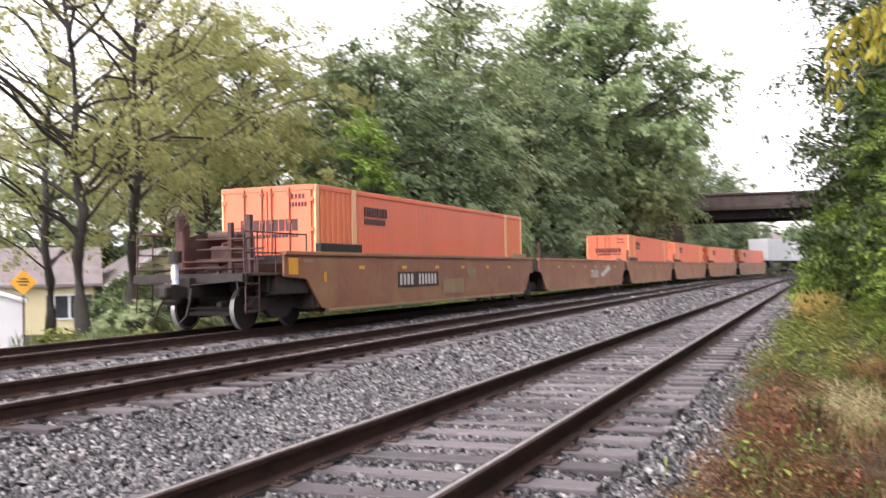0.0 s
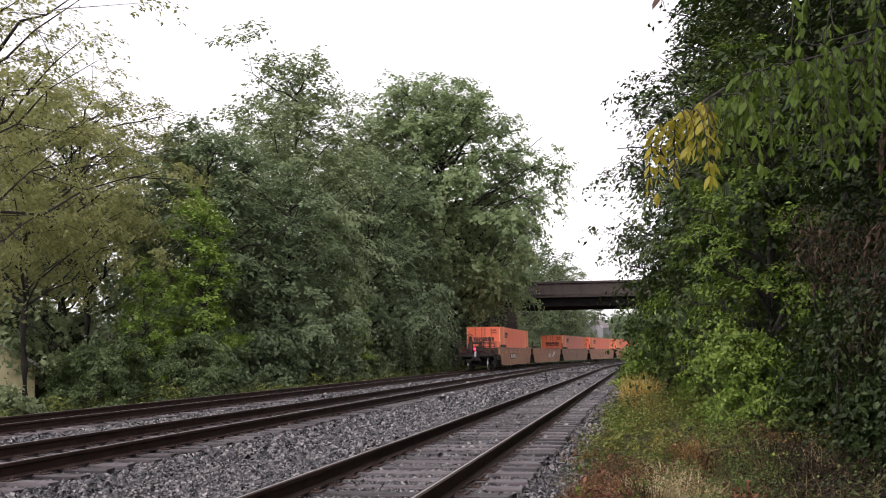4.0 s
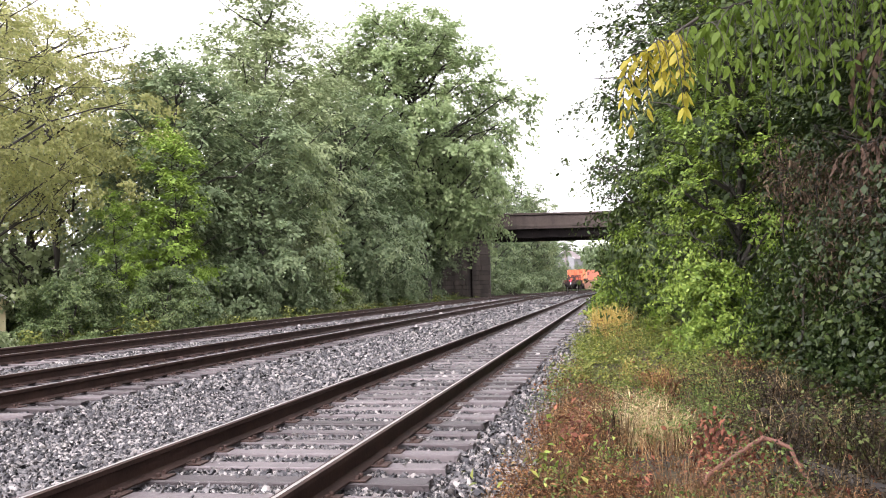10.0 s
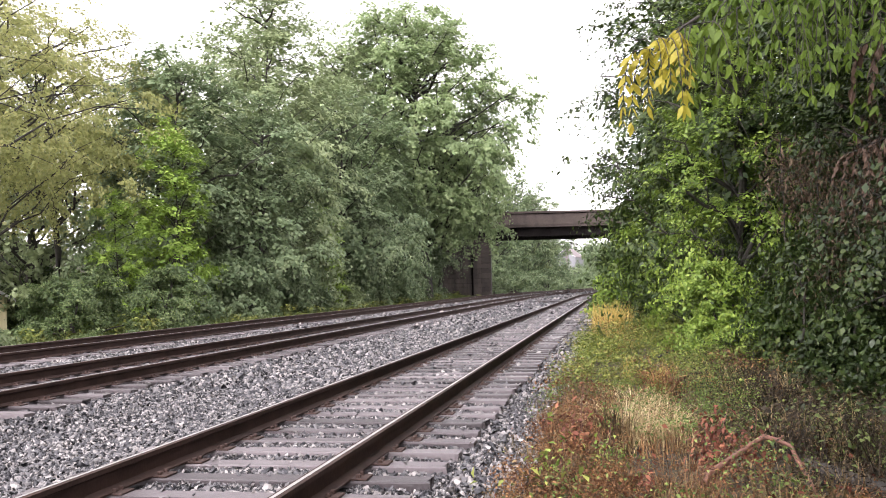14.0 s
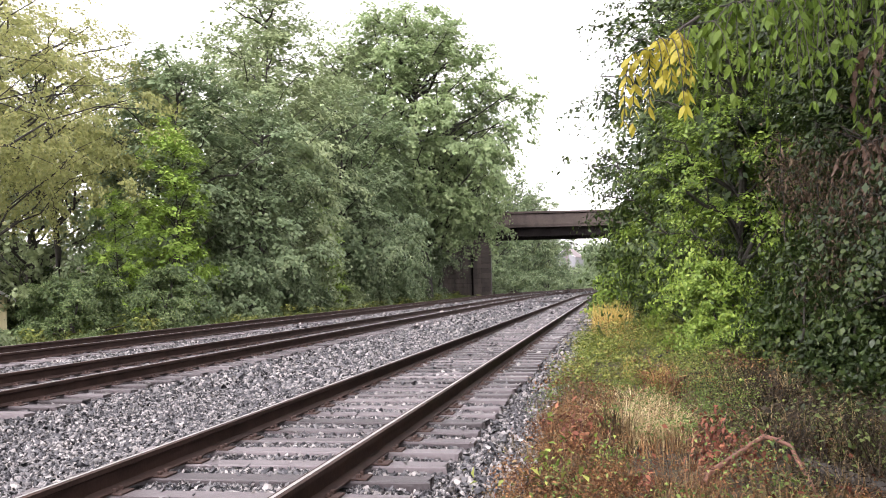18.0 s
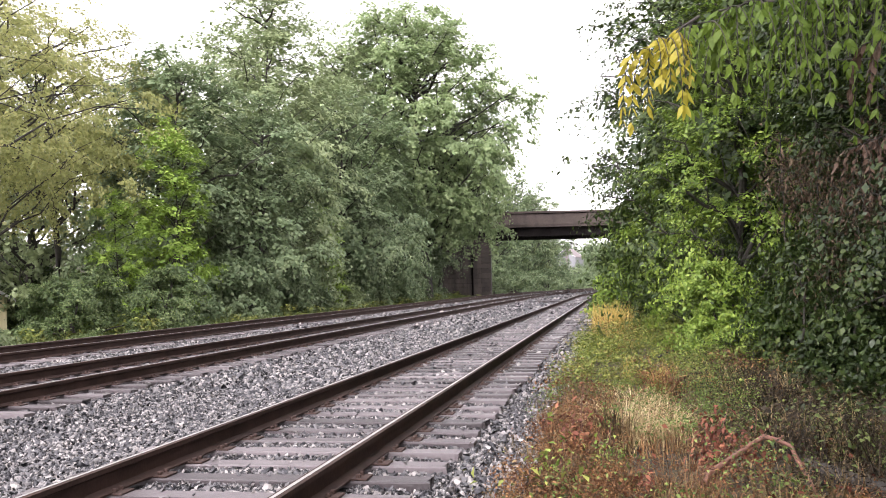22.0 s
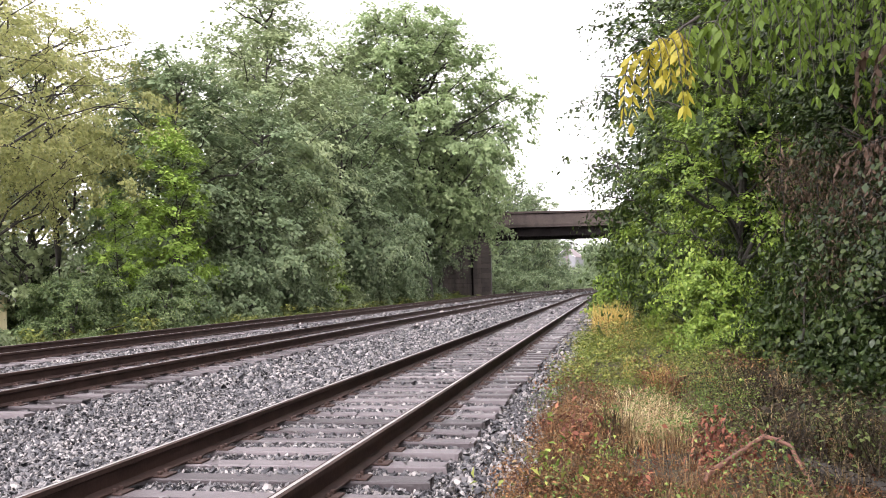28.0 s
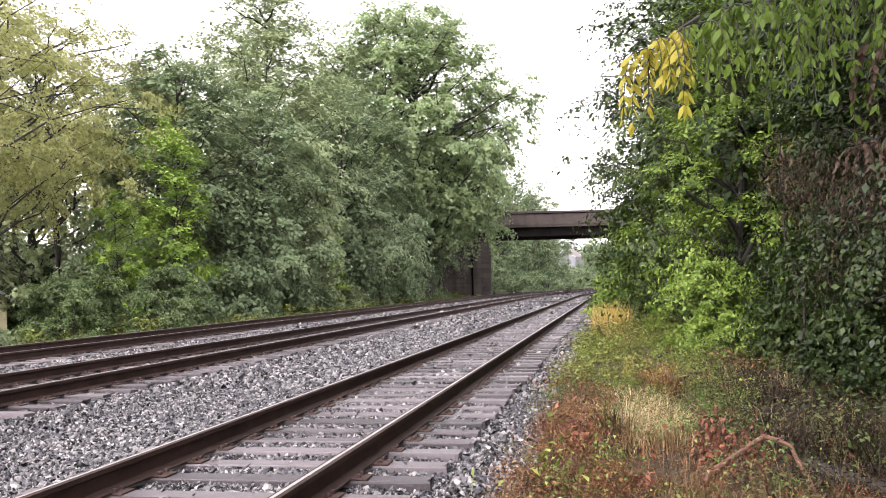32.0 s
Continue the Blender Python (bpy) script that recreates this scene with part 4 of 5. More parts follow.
herbs("verge_weeds", "brown withered weeds close underfoot", 20000, -0.9, 3.4, 3.2, 6.4, 0.18, 0.03, "weed_brown", 92, both(edge, mix(0.9, 83, -0.4, 0.3)), aspect=0.35)
herbs("verge_weeds", "small green weeds close underfoot", 12000, -0.9, 3.4, 3.2, 6.4, 0.17, 0.033, "weed_fresh", 93, both(edge, mix(1.0, 87, -0.2, 0.3)), aspect=0.55, each=30)
herbs("verge_weeds", "green undergrowth in the distance", 16000, -1.3, 5, 34, 80, 0.35, 0.14, "weed_green", 36, edge)
blades("dry_grass", "tufts of dry tan grass", 6500, -0.7, 0.9, 8.0, 13.6, 0.27, 0.005, "grass_tan", 41, blob(0.08, 10.3, 0.62, 1.9, 5), lean=1.4, tuft=0.08)
blades("dry_grass", "tufts of golden-brown grass", 1500, -0.2, 1.9, 12.4, 16.5, 0.36, 0.005, "grass_gold", 57, mix(1.1, 41, 0.05, 0.3), lean=1.0, tuft=0.06)
blades("dry_grass", "scattered dry grass stalks", 1500, -0.8, 3.4, 6.5, 18, 0.26, 0.0025, "grass_tan", 42, mix(0.9, 4), lean=1.3, tuft=0.16)
blades("green_grass", "tufts of green grass among the weeds", 5200, 0.5, 2.4, 9.6, 14.5, 0.2, 0.0035, "grass_green", 43, blob(1.35, 11.7, 0.6, 1.5, 8), lean=1.0, tuft=0.1)
blades("green_grass", "short grass on the verge", 8000, -0.9, 2.6, 13, 27, 0.18, 0.005, "grass_green", 44, mix(0.6, 7), lean=0.9, tuft=0.15)
blades("dead_stalks", "clump of tall dead grey-brown weed stalks", 420, -0.35, 0.5, 7.2, 10.2, 0.42, 0.004, "weed_brown", 81, blob(0.08, 8.9, 0.34, 1.0, 6), lean=0.45, tuft=0.05, category="weeds")
blades("dead_stalks", "clump of tall dead dark weed stalks", 150, -0.2, 0.5, 7.4, 10.0, 0.46, 0.004, "weed_dark", 82, blob(0.16, 8.7, 0.3, 0.9, 9), lean=0.5, tuft=0.05, category="weeds")
blades("dry_grass", "arching pale tan grass blades", 1400, -0.7, 0.9, 8.6, 12.8, 0.34, 0.005, "grass_straw", 83, blob(0.0, 10.4, 0.7, 1.6, 15), lean=1.7, tuft=0.07)
blades("dry_grass", "arching rusty grass blades", 900, 0.0, 1.6, 11.4, 15.2, 0.5, 0.006, "weed_red", 84, blob(0.55, 13.2, 0.6, 1.3, 19), lean=1.5, tuft=0.07)
herbs("verge_weeds", "scattered small pale green leaves among the dead brush", 900, 0.9, 3.2, 6.4, 12, 0.3, 0.045, "seedling", 85, mix(1.1, 71, -0.1, 0.3), aspect=0.7, each=10)
blades("golden_grass", "tall clump of golden dry grass", 7500, -1.0, 0.7, 24.8, 30.4, 0.95, 0.009, "grass_gold", 45, blob(-0.15, 27.4, 0.42, 1.7, 2), lean=0.8, tuft=0.16)
blades("golden_grass", "thin golden dry grass", 1200, -1.0, 0.8, 21, 38, 0.4, 0.007, "grass_gold", 46, mix(0.6, 11), lean=0.8, tuft=0.2)
blades("green_grass", "grass at the foot of the far trees", 16000, -19.5, -15.6, 18, 110, 0.5, 0.018, "grass_green", 47, None, lean=0.6, tuft=0.3)
herbs("verge_weeds", "weeds along the far edge of the ballast", 14000, -18.5, -14.9, 14, 110, 0.35, 0.14, "weed_green", 48, None)
herbs("fallen_leaves", "fallen red-brown leaves on the verge", 1500, -0.9, 3.2, 5.4, 14, 0.1, 0.05, "leaf_litter", 49, None, aspect=0.6, category="leaf litter", each=1)
herbs("fallen_leaves", "a few fallen leaves on the ballast", 200, -3.6, -0.9, 4.5, 16, 0.02, 0.045, "leaf_litter", 50, None, aspect=0.6, category="leaf litter", each=1)


def dry_cluster(x, y, n, spread_, h, size, matname, seed, label, name="withered_plant", aspect=0.6):
    rg = np.random.default_rng(seed)
    root = tagged(new(name), label, "plant")
    root.matrix_basis = pose(x, y, ground_z(x, y))
    c = rg.normal(0, 1, (n, 3)) * np.array([spread_, spread_, h * 0.35]) + np.array([0, 0, h * 0.55])
    c[:, 2] = np.abs(c[:, 2])
    lv = new("leaves", leaf_mesh("leaves", c, rg.normal(0, 0.6, (n, 3)), size, M[matname], seed, aspect=aspect, droop=0.6, flat=1.0))
    lv.parent = root
    rnd = random.Random(seed)
    for i in range(min(n, 8)):
        v, f = tube(bend((rnd.uniform(-0.03, 0.03), rnd.uniform(-0.03, 0.03), -0.04), c[i], 0.1, 3, rnd, 0.01), [0.006, 0.005, 0.004, 0.003], 4)
        st = new("stem", mesh_np("stem", [tuple(a) for a in v], f, M["twig"]))
        st.parent = root


for x, y, n, wide, h, size, m, sd, lab, nm in (
        (0.74, 8.0, 240, 0.11, 0.42, 0.062, "leaf_curled", 61, "withered plant with curled red-brown leaves", "withered_plant"),
        (0.98, 7.75, 140, 0.11, 0.34, 0.06, "leaf_curled", 69, "withered plant with curled red-brown leaves", "withered_plant"),
        (0.66, 7.35, 130, 0.09, 0.3, 0.056, "leaf_curled", 63, "withered plant with curled red-brown leaves", "withered_plant"),
        (-0.36, 8.5, 200, 0.11, 0.42, 0.066, "leaf_curled", 62, "withered plant with curled orange-brown leaves", "withered_plant"),
        (-0.5, 7.4, 46, 0.08, 0.36, 0.07, "seedling", 64, "small seedling with yellow-green leaves", "seedling"),
        (-0.1, 8.0, 36, 0.08, 0.34, 0.062, "seedling", 65, "small seedling with pale green leaves", "seedling"),
        (-0.62, 7.15, 24, 0.07, 0.26, 0.062, "seedling", 70, "small seedling with yellow-green leaves", "seedling"),
        (0.17, 6.9, 60, 0.06, 0.24, 0.06, "leaf_curled", 66, "withered plant with curled orange leaves", "withered_plant"),
        (-0.25, 6.3, 30, 0.1, 0.16, 0.055, "leaf_curled", 67, "withered plant with curled orange leaves", "withered_plant"),
        (-0.75, 9.6, 60, 0.16, 0.2, 0.045, "leaf_curled", 68, "withered plant with curled orange leaves", "withered_plant")):
    dry_cluster(x, y, n, wide, h, size, m, sd, lab, nm, 0.45)


def fallen_branch():
    rnd = random.Random(5)
    root = tagged(new("fallen_branch"), "bare reddish-brown fallen branch arching over the weeds", "branch")
    root.matrix_basis = pose(0, 0, 0)
    pts = [(0.54, 7.0, -0.36), (0.62, 7.1, -0.222), (0.823, 7.3, -0.134), (0.959, 7.4, -0.059), (1.057, 7.45, -0.012), (1.154, 7.4, -0.032), (1.232, 7.35, -0.064), (1.251, 7.25, -0.137), (1.297, 7.1, -0.24), (1.335, 6.93, -0.36), (1.35, 6.85, -0.47)]
    v, f = tube(pts, [0.022, 0.021, 0.02, 0.018, 0.022, 0.018, 0.017, 0.016, 0.015, 0.013, 0.011], 8)
    ob = new("bough", mesh_np("bough", [tuple(a) for a in v], f, M["twig"], smooth=True))
    ob.parent = root
    for a, b in (((0.62, 7.1, -0.222), (0.5, 7.15, -0.3)), ((0.72, 7.2, -0.18), (0.9, 7.3, -0.24)), ((1.154, 7.4, -0.032), (1.19, 7.44, 0.0)), ((0.58, 7.05, -0.27), (0.45, 6.98, -0.34))):
        v, f = tube(bend(a, b, 0.1, 3, rnd, 0.01), [0.012, 0.01, 0.007, 0.004], 5)
        ob = new("side_twig", mesh_np("side_twig", [tuple(x) for x in v], f, M["twig"]))
        ob.parent = root


fallen_branch()


def dead_twig(x, y, turn, length, r):
    root = tagged(new("dead_twig"), "bare dark dead twig lying on the weeds", "branch")
    root.matrix_basis = pose(x, y, ground_z(x, y) + 0.14, 0, 0, turn)
    rnd = random.Random(int(x * 100))
    pts = bend((-length / 2, 0, -0.12), (length / 2, 0, 0.06), 0.08, 6, rnd, 0.04)
    v, f = tube(pts, [r * (1 - 0.1 * i) for i in range(7)], 5)
    ob = new("stem", mesh_np("stem", [tuple(a) for a in v], f, M["bark"]))
    ob.parent = root
    for i in (2, 3, 5):
        v, f = tube(bend(pts[i], pts[i] + Vector((rnd.uniform(0.1, 0.3), rnd.choice((-0.2, 0.2)), rnd.uniform(0, 0.15))), 0.1, 3, rnd, 0.02), [r * 0.5, r * 0.4, r * 0.3, r * 0.15], 4)
        ob = new("side_twig", mesh_np("side_twig", [tuple(a) for a in v], f, M["bark"]))
        ob.parent = root


dead_twig(0.85, 17.6, 50, 1.6, 0.025)
dead_twig(2.5, 10.6, 15, 1.6, 0.014)
dead_twig(2.2, 11.6, -20, 1.3, 0.012)
dead_twig(1.7, 14.2, 30, 1.0, 0.012)
M["plank"] = mat("weathered_plank", [(0.015, 0.012, 0.011), (0.034, 0.029, 0.026), (0.06, 0.053, 0.047)], 0.85, 0, 3, 30, 0.5, 0.01)
plank = boxpart("timber_plank", (-0.6, 0.8, -0.07, 0.07, -0.1, 0.06), M["plank"], None, bevel=0.015)
plank.matrix_basis = pose(1.68, 7.25, -0.33, 10, 4, -58)
tagged(plank, "old weathered timber lying in the weeds, darkened for shade", "timber")


for k, (x, y, t) in enumerate(((-5.1, 67.5, 70), (-4.7, 68.3, 20), (-5.6, 69.2, 110), (-5.0, 70.2, 50))):
    scrap = boxpart("scrap_timber", (-0.9 + 0.2 * k, 0.8, -0.11, 0.11, 0.0, 0.15), M["tie"], None, bevel=0.015)
    scrap.matrix_basis = pose(x, y, -0.27, 3, 2, t)
    tagged(scrap, "broken dark timber lying on the ballast between the tracks", "timber", "scrap timbers on the ballast")


# ---- overhanging leafy boughs, close ----
M["frond_green"] = leaf_mat("frond_green", [(0.045, 0.085, 0.012), (0.1, 0.165, 0.023), (0.24, 0.3, 0.045)], 0.5, 0.5)
M["frond_yellow"] = leaf_mat("frond_yellow", [(0.16, 0.22, 0.03), (0.36, 0.34, 0.045), (0.55, 0.4, 0.06)], 0.45, 0.5)
M["frond_brown"] = leaf_mat("frond_brown", [(0.04, 0.022, 0.016), (0.09, 0.055, 0.038), (0.16, 0.1, 0.07)], 0.7, 0.2)
SWAY = []


def frond(rnd, rg, start, toward, length, leaf, cents, dirs):
    """A drooping compound leaf: pairs of long leaflets along a stalk. Adds leaflet bases and directions."""
    d = Vector(toward).normalized()
    pts = []
    for i in range(11):
        t = i / 10
        pts.append(Vector(start) + d * length * t * (0.85 - 0.35 * t) + Vector((0, 0, -length * 1.15 * t * t)))
    side = d.cross(Vector((0, 0, 1))).normalized()
    for i in range(1, 11):
        for s in (-1, 1):
            cents.append(pts[i])
            q = side * s * 0.8 + (pts[i] - pts[i - 1]).normalized() * 0.45 + Vector((rnd.uniform(-0.3, 0.3), rnd.uniform(-0.3, 0.3), -1.0 + rnd.uniform(-0.5, 0.4)))
            dirs.append(q.normalized())
    cents.append(pts[-1])
    dirs.append((pts[-1] - pts[-2]).normalized())
    return pts


def leaflets(cents, dirs, size, seed, aspect=0.36):
    rg = np.random.default_rng(seed)
    c, d = np.array(cents), np.array(dirs)
    n = len(c)
    r = rg.normal(0, 1, (n, 3))
    w = np.cross(d, r)
    w /= np.linalg.norm(w, axis=1, keepdims=True)
    nn = np.cross(w, d)
    L = (size * rg.uniform(0.55, 1.2, n))[:, None]
    W = rg.uniform(0.7, 1.2, (n, 1)) * L * aspect * 0.5
    v = np.stack([c, c + d * L * 0.35 + w * W + nn * L * 0.05, c + d * L * 0.7 + w * W * 0.75, c + d * L + nn * -0.08 * L, c + d * L * 0.7 - w * W * 0.75, c + d * L * 0.35 - w * W + nn * L * 0.05], 1)
    return v.reshape(-1, 3), np.arange(6 * n).reshape(n, 6)


def bough(label, a, b, n, length, leaf, material, seed, sag=0.05, thick=0.02, amount=1.0):
    rnd, rg = random.Random(seed), np.random.default_rng(seed)
    root = tagged(new("bough"), label, "branch", "boughs overhanging the verge")
    a, b = Vector(a), Vector(b)
    root.matrix_basis = Matrix.Translation(a)
    stem = bend((0, 0, 0), b - a, sag, 6, rnd, 0.05)
    tv, tf = tube(stem, [thick * (1 - 0.8 * i / 6) for i in range(7)], 6)
    st = new("stem", mesh_np("stem", [tuple(x) for x in tv], tf, M["bark"]))
    st.parent = root
    n = round(n * 2.1)
    for k in range(n):
        u = 0.15 + 0.85 * (k + rnd.random()) / n
        i = min(5, int(u * 6))
        p = stem[i].lerp(stem[i + 1], u * 6 - i)
        az = math.atan2(b.y - a.y, b.x - a.x) + rnd.choice((-1, 1)) * rnd.uniform(0.1, 1.9)
        cents, dirs = [], []
        pts = frond(rnd, rg, p, (math.cos(az), math.sin(az), rnd.uniform(-0.3, 0.35)), length * rnd.uniform(0.6, 1.2), leaf, cents, dirs)
        v, f = tube(pts, [0.0035 - 0.0002 * j for j in range(11)], 4)
        lv, lf = leaflets(cents, dirs, leaf, seed * 100 + k)
        q = len(v)
        # each leaflet grows out of the stalk's own ring
        lf = [tuple((4 * min(10, 1 + g[0] // 12) + 2 * (g[0] // 6 % 2)) if j == g[0] else j + q for j in g) for g in lf.tolist()]
        me = mesh_np("frond", [tuple(x) for x in v] + lv.tolist(), f + lf, [M["bark"], M[material]])
        me.polygons.foreach_set("material_index", [0] * len(f) + [1] * len(lf))
        fr = new("frond", me)
        fr.parent = root
    SWAY.append((root, a, seed, amount))
    return root


G_, Y_, B_ = ("bough with drooping green compound leaves", "bough tip with drooping yellow compound leaves", "bough with withered brown leaves")
bough(G_, (3.4, 5.6, 2.95), (0.5, 4.4, 2.42), 30, 0.42, 0.064, "frond_green", 101)
bough(Y_, (0.4, 4.34, 2.36), (0.1, 4.22, 2.19), 5, 0.26, 0.068, "frond_yellow", 102, thick=0.008)
bough(G_, (3.6, 6.2, 2.7), (1.3, 4.9, 2.4), 28, 0.42, 0.064, "frond_green", 103)
bough(G_, (3.8, 5.0, 3.4), (0.7, 4.0, 2.7), 15, 0.45, 0.064, "frond_green", 104)
bough(B_, (2.6, 5.6, 2.6), (1.15, 4.7, 2.25), 5, 0.3, 0.08, "frond_brown", 105, thick=0.01)
bough(G_, (4.2, 7.0, 3.4), (1.1, 6.2, 3.1), 15, 0.45, 0.064, "frond_green", 106)
bough(B_, (1.2, 4.3, 3.2), (0.02, 3.9, 3.0), 5, 0.3, 0.08, "frond_brown", 107, thick=0.008)
bough(G_, (4.4, 6.6, 4.2), (1.0, 5.2, 3.7), 14, 0.5, 0.064, "frond_green", 108)
bough(B_, (4.6, 8.2, 3.0), (2.2, 7.0, 2.6), 12, 0.45, 0.064, "frond_brown", 109)
bough(G_, (4.6, 8.6, 4.4), (1.6, 7.6, 4.2), 10, 0.5, 0.064, "frond_green", 110)
bough(G_, (3.0, 5.2, 2.85), (0.85, 4.6, 2.5), 26, 0.4, 0.064, "frond_green", 111)
bough(G_, (3.2, 4.6, 2.9), (1.2, 4.2, 2.55), 24, 0.4, 0.064, "frond_green", 112)
bough(Y_, (0.75, 4.5, 2.45), (0.3, 4.35, 2.3), 5, 0.28, 0.075, "frond_green", 113, thick=0.006)
bough(G_, (3.6, 5.4, 3.7), (0.8, 4.5, 3.1), 14, 0.45, 0.064, "frond_green", 114)
bough(B_, (4.2, 10.4, 2.9), (2.2, 9.4, 2.35), 16, 0.45, 0.085, "frond_brown", 118)
# ---- house, shed and sign behind the far track ----
M["siding_yellow"] = mat("siding_yellow", [(0.62, 0.55, 0.32), (0.7, 0.63, 0.4)], 0.7, 0, 0.8, 20, 0.1)
M["roof_grey"] = mat("roof_shingle", [(0.16, 0.13, 0.13), (0.26, 0.22, 0.22)], 0.85, 0, 1.5, 14, 0.4)
M["glass"] = mat("window_glass", [(0.03, 0.035, 0.04), (0.06, 0.065, 0.07)], 0.08, 0, 1, 3, 0)
M["shutter"] = mat("shutter_green", [(0.02, 0.03, 0.025), (0.035, 0.045, 0.04)], 0.6, 0, 3, 30, 0.1)
M["siding_white"] = mat("siding_white", [(0.66, 0.66, 0.67), (0.76, 0.76, 0.77)], 0.6, 0, 1, 20, 0.1)
M["siding_grey"] = mat("siding_grey", [(0.19, 0.19, 0.2), (0.25, 0.25, 0.26)], 0.6, 0, 1, 20, 0.1)
M["sign_orange"] = mat("sign_yellow", [(0.75, 0.33, 0.02), (0.82, 0.4, 0.03)], 0.5, 0, 3, 40, 0.02)


def gable_house(name, label, x, y, z, turn, w, d, eave, ridge, wallmat, side_boards=False, over=0.35):
    """Walls w wide (x) and d deep (y); the ridge runs along y, so that the gable faces -y."""
    root = tagged(new(name), label, "house")
    root.matrix_basis = pose(x, y, z, 0, 0, turn)
    bm = bmesh.new()
    pts = [(-w / 2, 0), (w / 2, 0), (w / 2, eave), (0, ridge), (-w / 2, eave)]
    a = [bm.verts.new((px, 0, pz)) for px, pz in pts]
    b = [bm.verts.new((px, d, pz)) for px, pz in pts]
    bm.faces.new(a)
    bm.faces.new(b[::-1])
    for i in range(5):
        bm.faces.new((a[i], b[i], b[(i + 1) % 5], a[(i + 1) % 5]))
    bmesh.ops.recalc_face_normals(bm, faces=bm.faces)
    wall = part("wall", bm, M[wallmat], root)
    k = (ridge - eave) / (w / 2)
    for i in range(int(eave / 0.16)):
        boxpart("clapboard", (-w / 2, w / 2, -0.022, -0.002, 0.02 + i * 0.16, 0.165 + i * 0.16), M[wallmat], wall, bevel=0)
        if side_boards:
            boxpart("clapboard", (w / 2 + 0.002, w / 2 + 0.022, 0, d, 0.02 + i * 0.16, 0.165 + i * 0.16), M[wallmat], wall, bevel=0)
    for s in (-1, 1):
        bm = bmesh.new()
        p = [(0, ridge + 0.02), (s * (w / 2 + over), eave - k * over + 0.02), (s * (w / 2 + over), eave - k * over + 0.16), (0, ridge + 0.16)]
        a = [bm.verts.new((px, -over, pz)) for px, pz in p]
        b = [bm.verts.new((px, d + over, pz)) for px, pz in p]
        bm.faces.new(a), bm.faces.new(b[::-1])
        for i in range(4):
            bm.faces.new((a[i], b[i], b[(i + 1) % 4], a[(i + 1) % 4]))
        bmesh.ops.recalc_face_normals(bm, faces=bm.faces)
        roof = part("roof", bm, M["roof_grey"], root, "grey shingled roof")
        bm = bmesh.new()
        p = [(0, ridge + 0.0), (s * (w / 2 + over), eave - k * over + 0.0), (s * (w / 2 + over), eave - k * over + 0.17), (0, ridge + 0.17)]
        a = [bm.verts.new((px, -over - 0.03, pz)) for px, pz in p]
        b = [bm.verts.new((px, -over - 0.004, pz)) for px, pz in p]
        bm.faces.new(a), bm.faces.new(b[::-1])
        for i in range(4):
            bm.faces.new((a[i], b[i], b[(i + 1) % 4], a[(i + 1) % 4]))
        bmesh.ops.recalc_face_normals(bm, faces=bm.faces)
        part("fascia", bm, M["siding_white"], roof, "white fascia board")
    return root


def house_window(root, m, w, h):
    win = tagged(new("window"), "")
    win.parent = root
    win.matrix_local = m
    bm = bmesh.new()
    for a in ((-w / 2 - 0.09, -w / 2, -h / 2 - 0.09, h / 2 + 0.09), (w / 2, w / 2 + 0.09, -h / 2 - 0.09, h / 2 + 0.09), (-w / 2, w / 2, h / 2, h / 2 + 0.09), (-w / 2, w / 2, -h / 2 - 0.09, -h / 2), (-0.06, 0.06, -h / 2, h / 2)):
        box(bm, a[0], a[1], -0.06, 0.0, a[2], a[3])
    part("window_frame", bm, M["siding_white"], win)
    for s in (-1, 1):
        boxpart("pane", (s * 0.06, s * w / 2, -0.02, -0.006, -h / 2, h / 2), M["glass"], win, bevel=0)
        boxpart("shutter", (s * (w / 2 + 0.11), s * (w / 2 + 0.42), -0.05, -0.004, -h / 2 - 0.05, h / 2 + 0.05), M["shutter"], win, bevel=0.005)


# the long wall with its window faces the tracks
hz = -1.75
h1 = gable_house("house", "pale yellow clapboard house with a grey shingled roof", -33.5, 42.5, hz, 52, 6.0, 8, 2.7, 4.55, "siding_yellow")
h2 = gable_house("house", "pale yellow clapboard house with a grey shingled roof and white window", -45.8, 35.6, hz, -47, 8.0, 10, 2.85, 4.7, "siding_yellow", side_boards=True, over=0.45)
house_window(h2, pose(4.03, 8.8, 1.6, 0, 0, 90), 1.4, 1.15)
boxpart("door", (4.024, 4.07, 4.6, 5.6, 0.05, 2.1), M["siding_white"], h2, "white door")
shed = gable_house("garden_shed", "small white clapboard shed with a grey roof", -29.3, 26.2, -1.75, 45, 3.2, 2.6, 2.2, 2.75, "siding_white", over=0.15)


def diamond_sign():
    root = tagged(new("warning_sign"), "orange-yellow diamond warning sign on a metal post", "sign")
    root.matrix_basis = pose(-25.1, 24.4, ground_z(-25.1, 24.4), 0, 0, 44)
    bm = bmesh.new()
    box(bm, -0.305, 0.305, -0.006, 0.006, -0.305, 0.305, bevel=0.003, m=Matrix.Translation((0, -0.04, 1.18 - ground_z(-25.1, 24.4))) @ Matrix.Rotation(radians(45), 4, "Y"))
    part("panel", bm, M["sign_orange"], root)
    for w, z in ((0.13, 0.12), (0.2, 0.02), (0.13, -0.09)):
        boxpart("lettering_bar", (-w, w, -0.0535, -0.047, 1.15 + z - ground_z(-25.1, 24.4), 1.2 + z - ground_z(-25.1, 24.4)), M["shutter"], root, "dark plain lettering bar", bevel=0)
    boxpart("post", (-0.03, 0.03, -0.03, 0.03, -0.3, 3.1), M["plate"], root, "metal post", bevel=0.005)


diamond_sign()

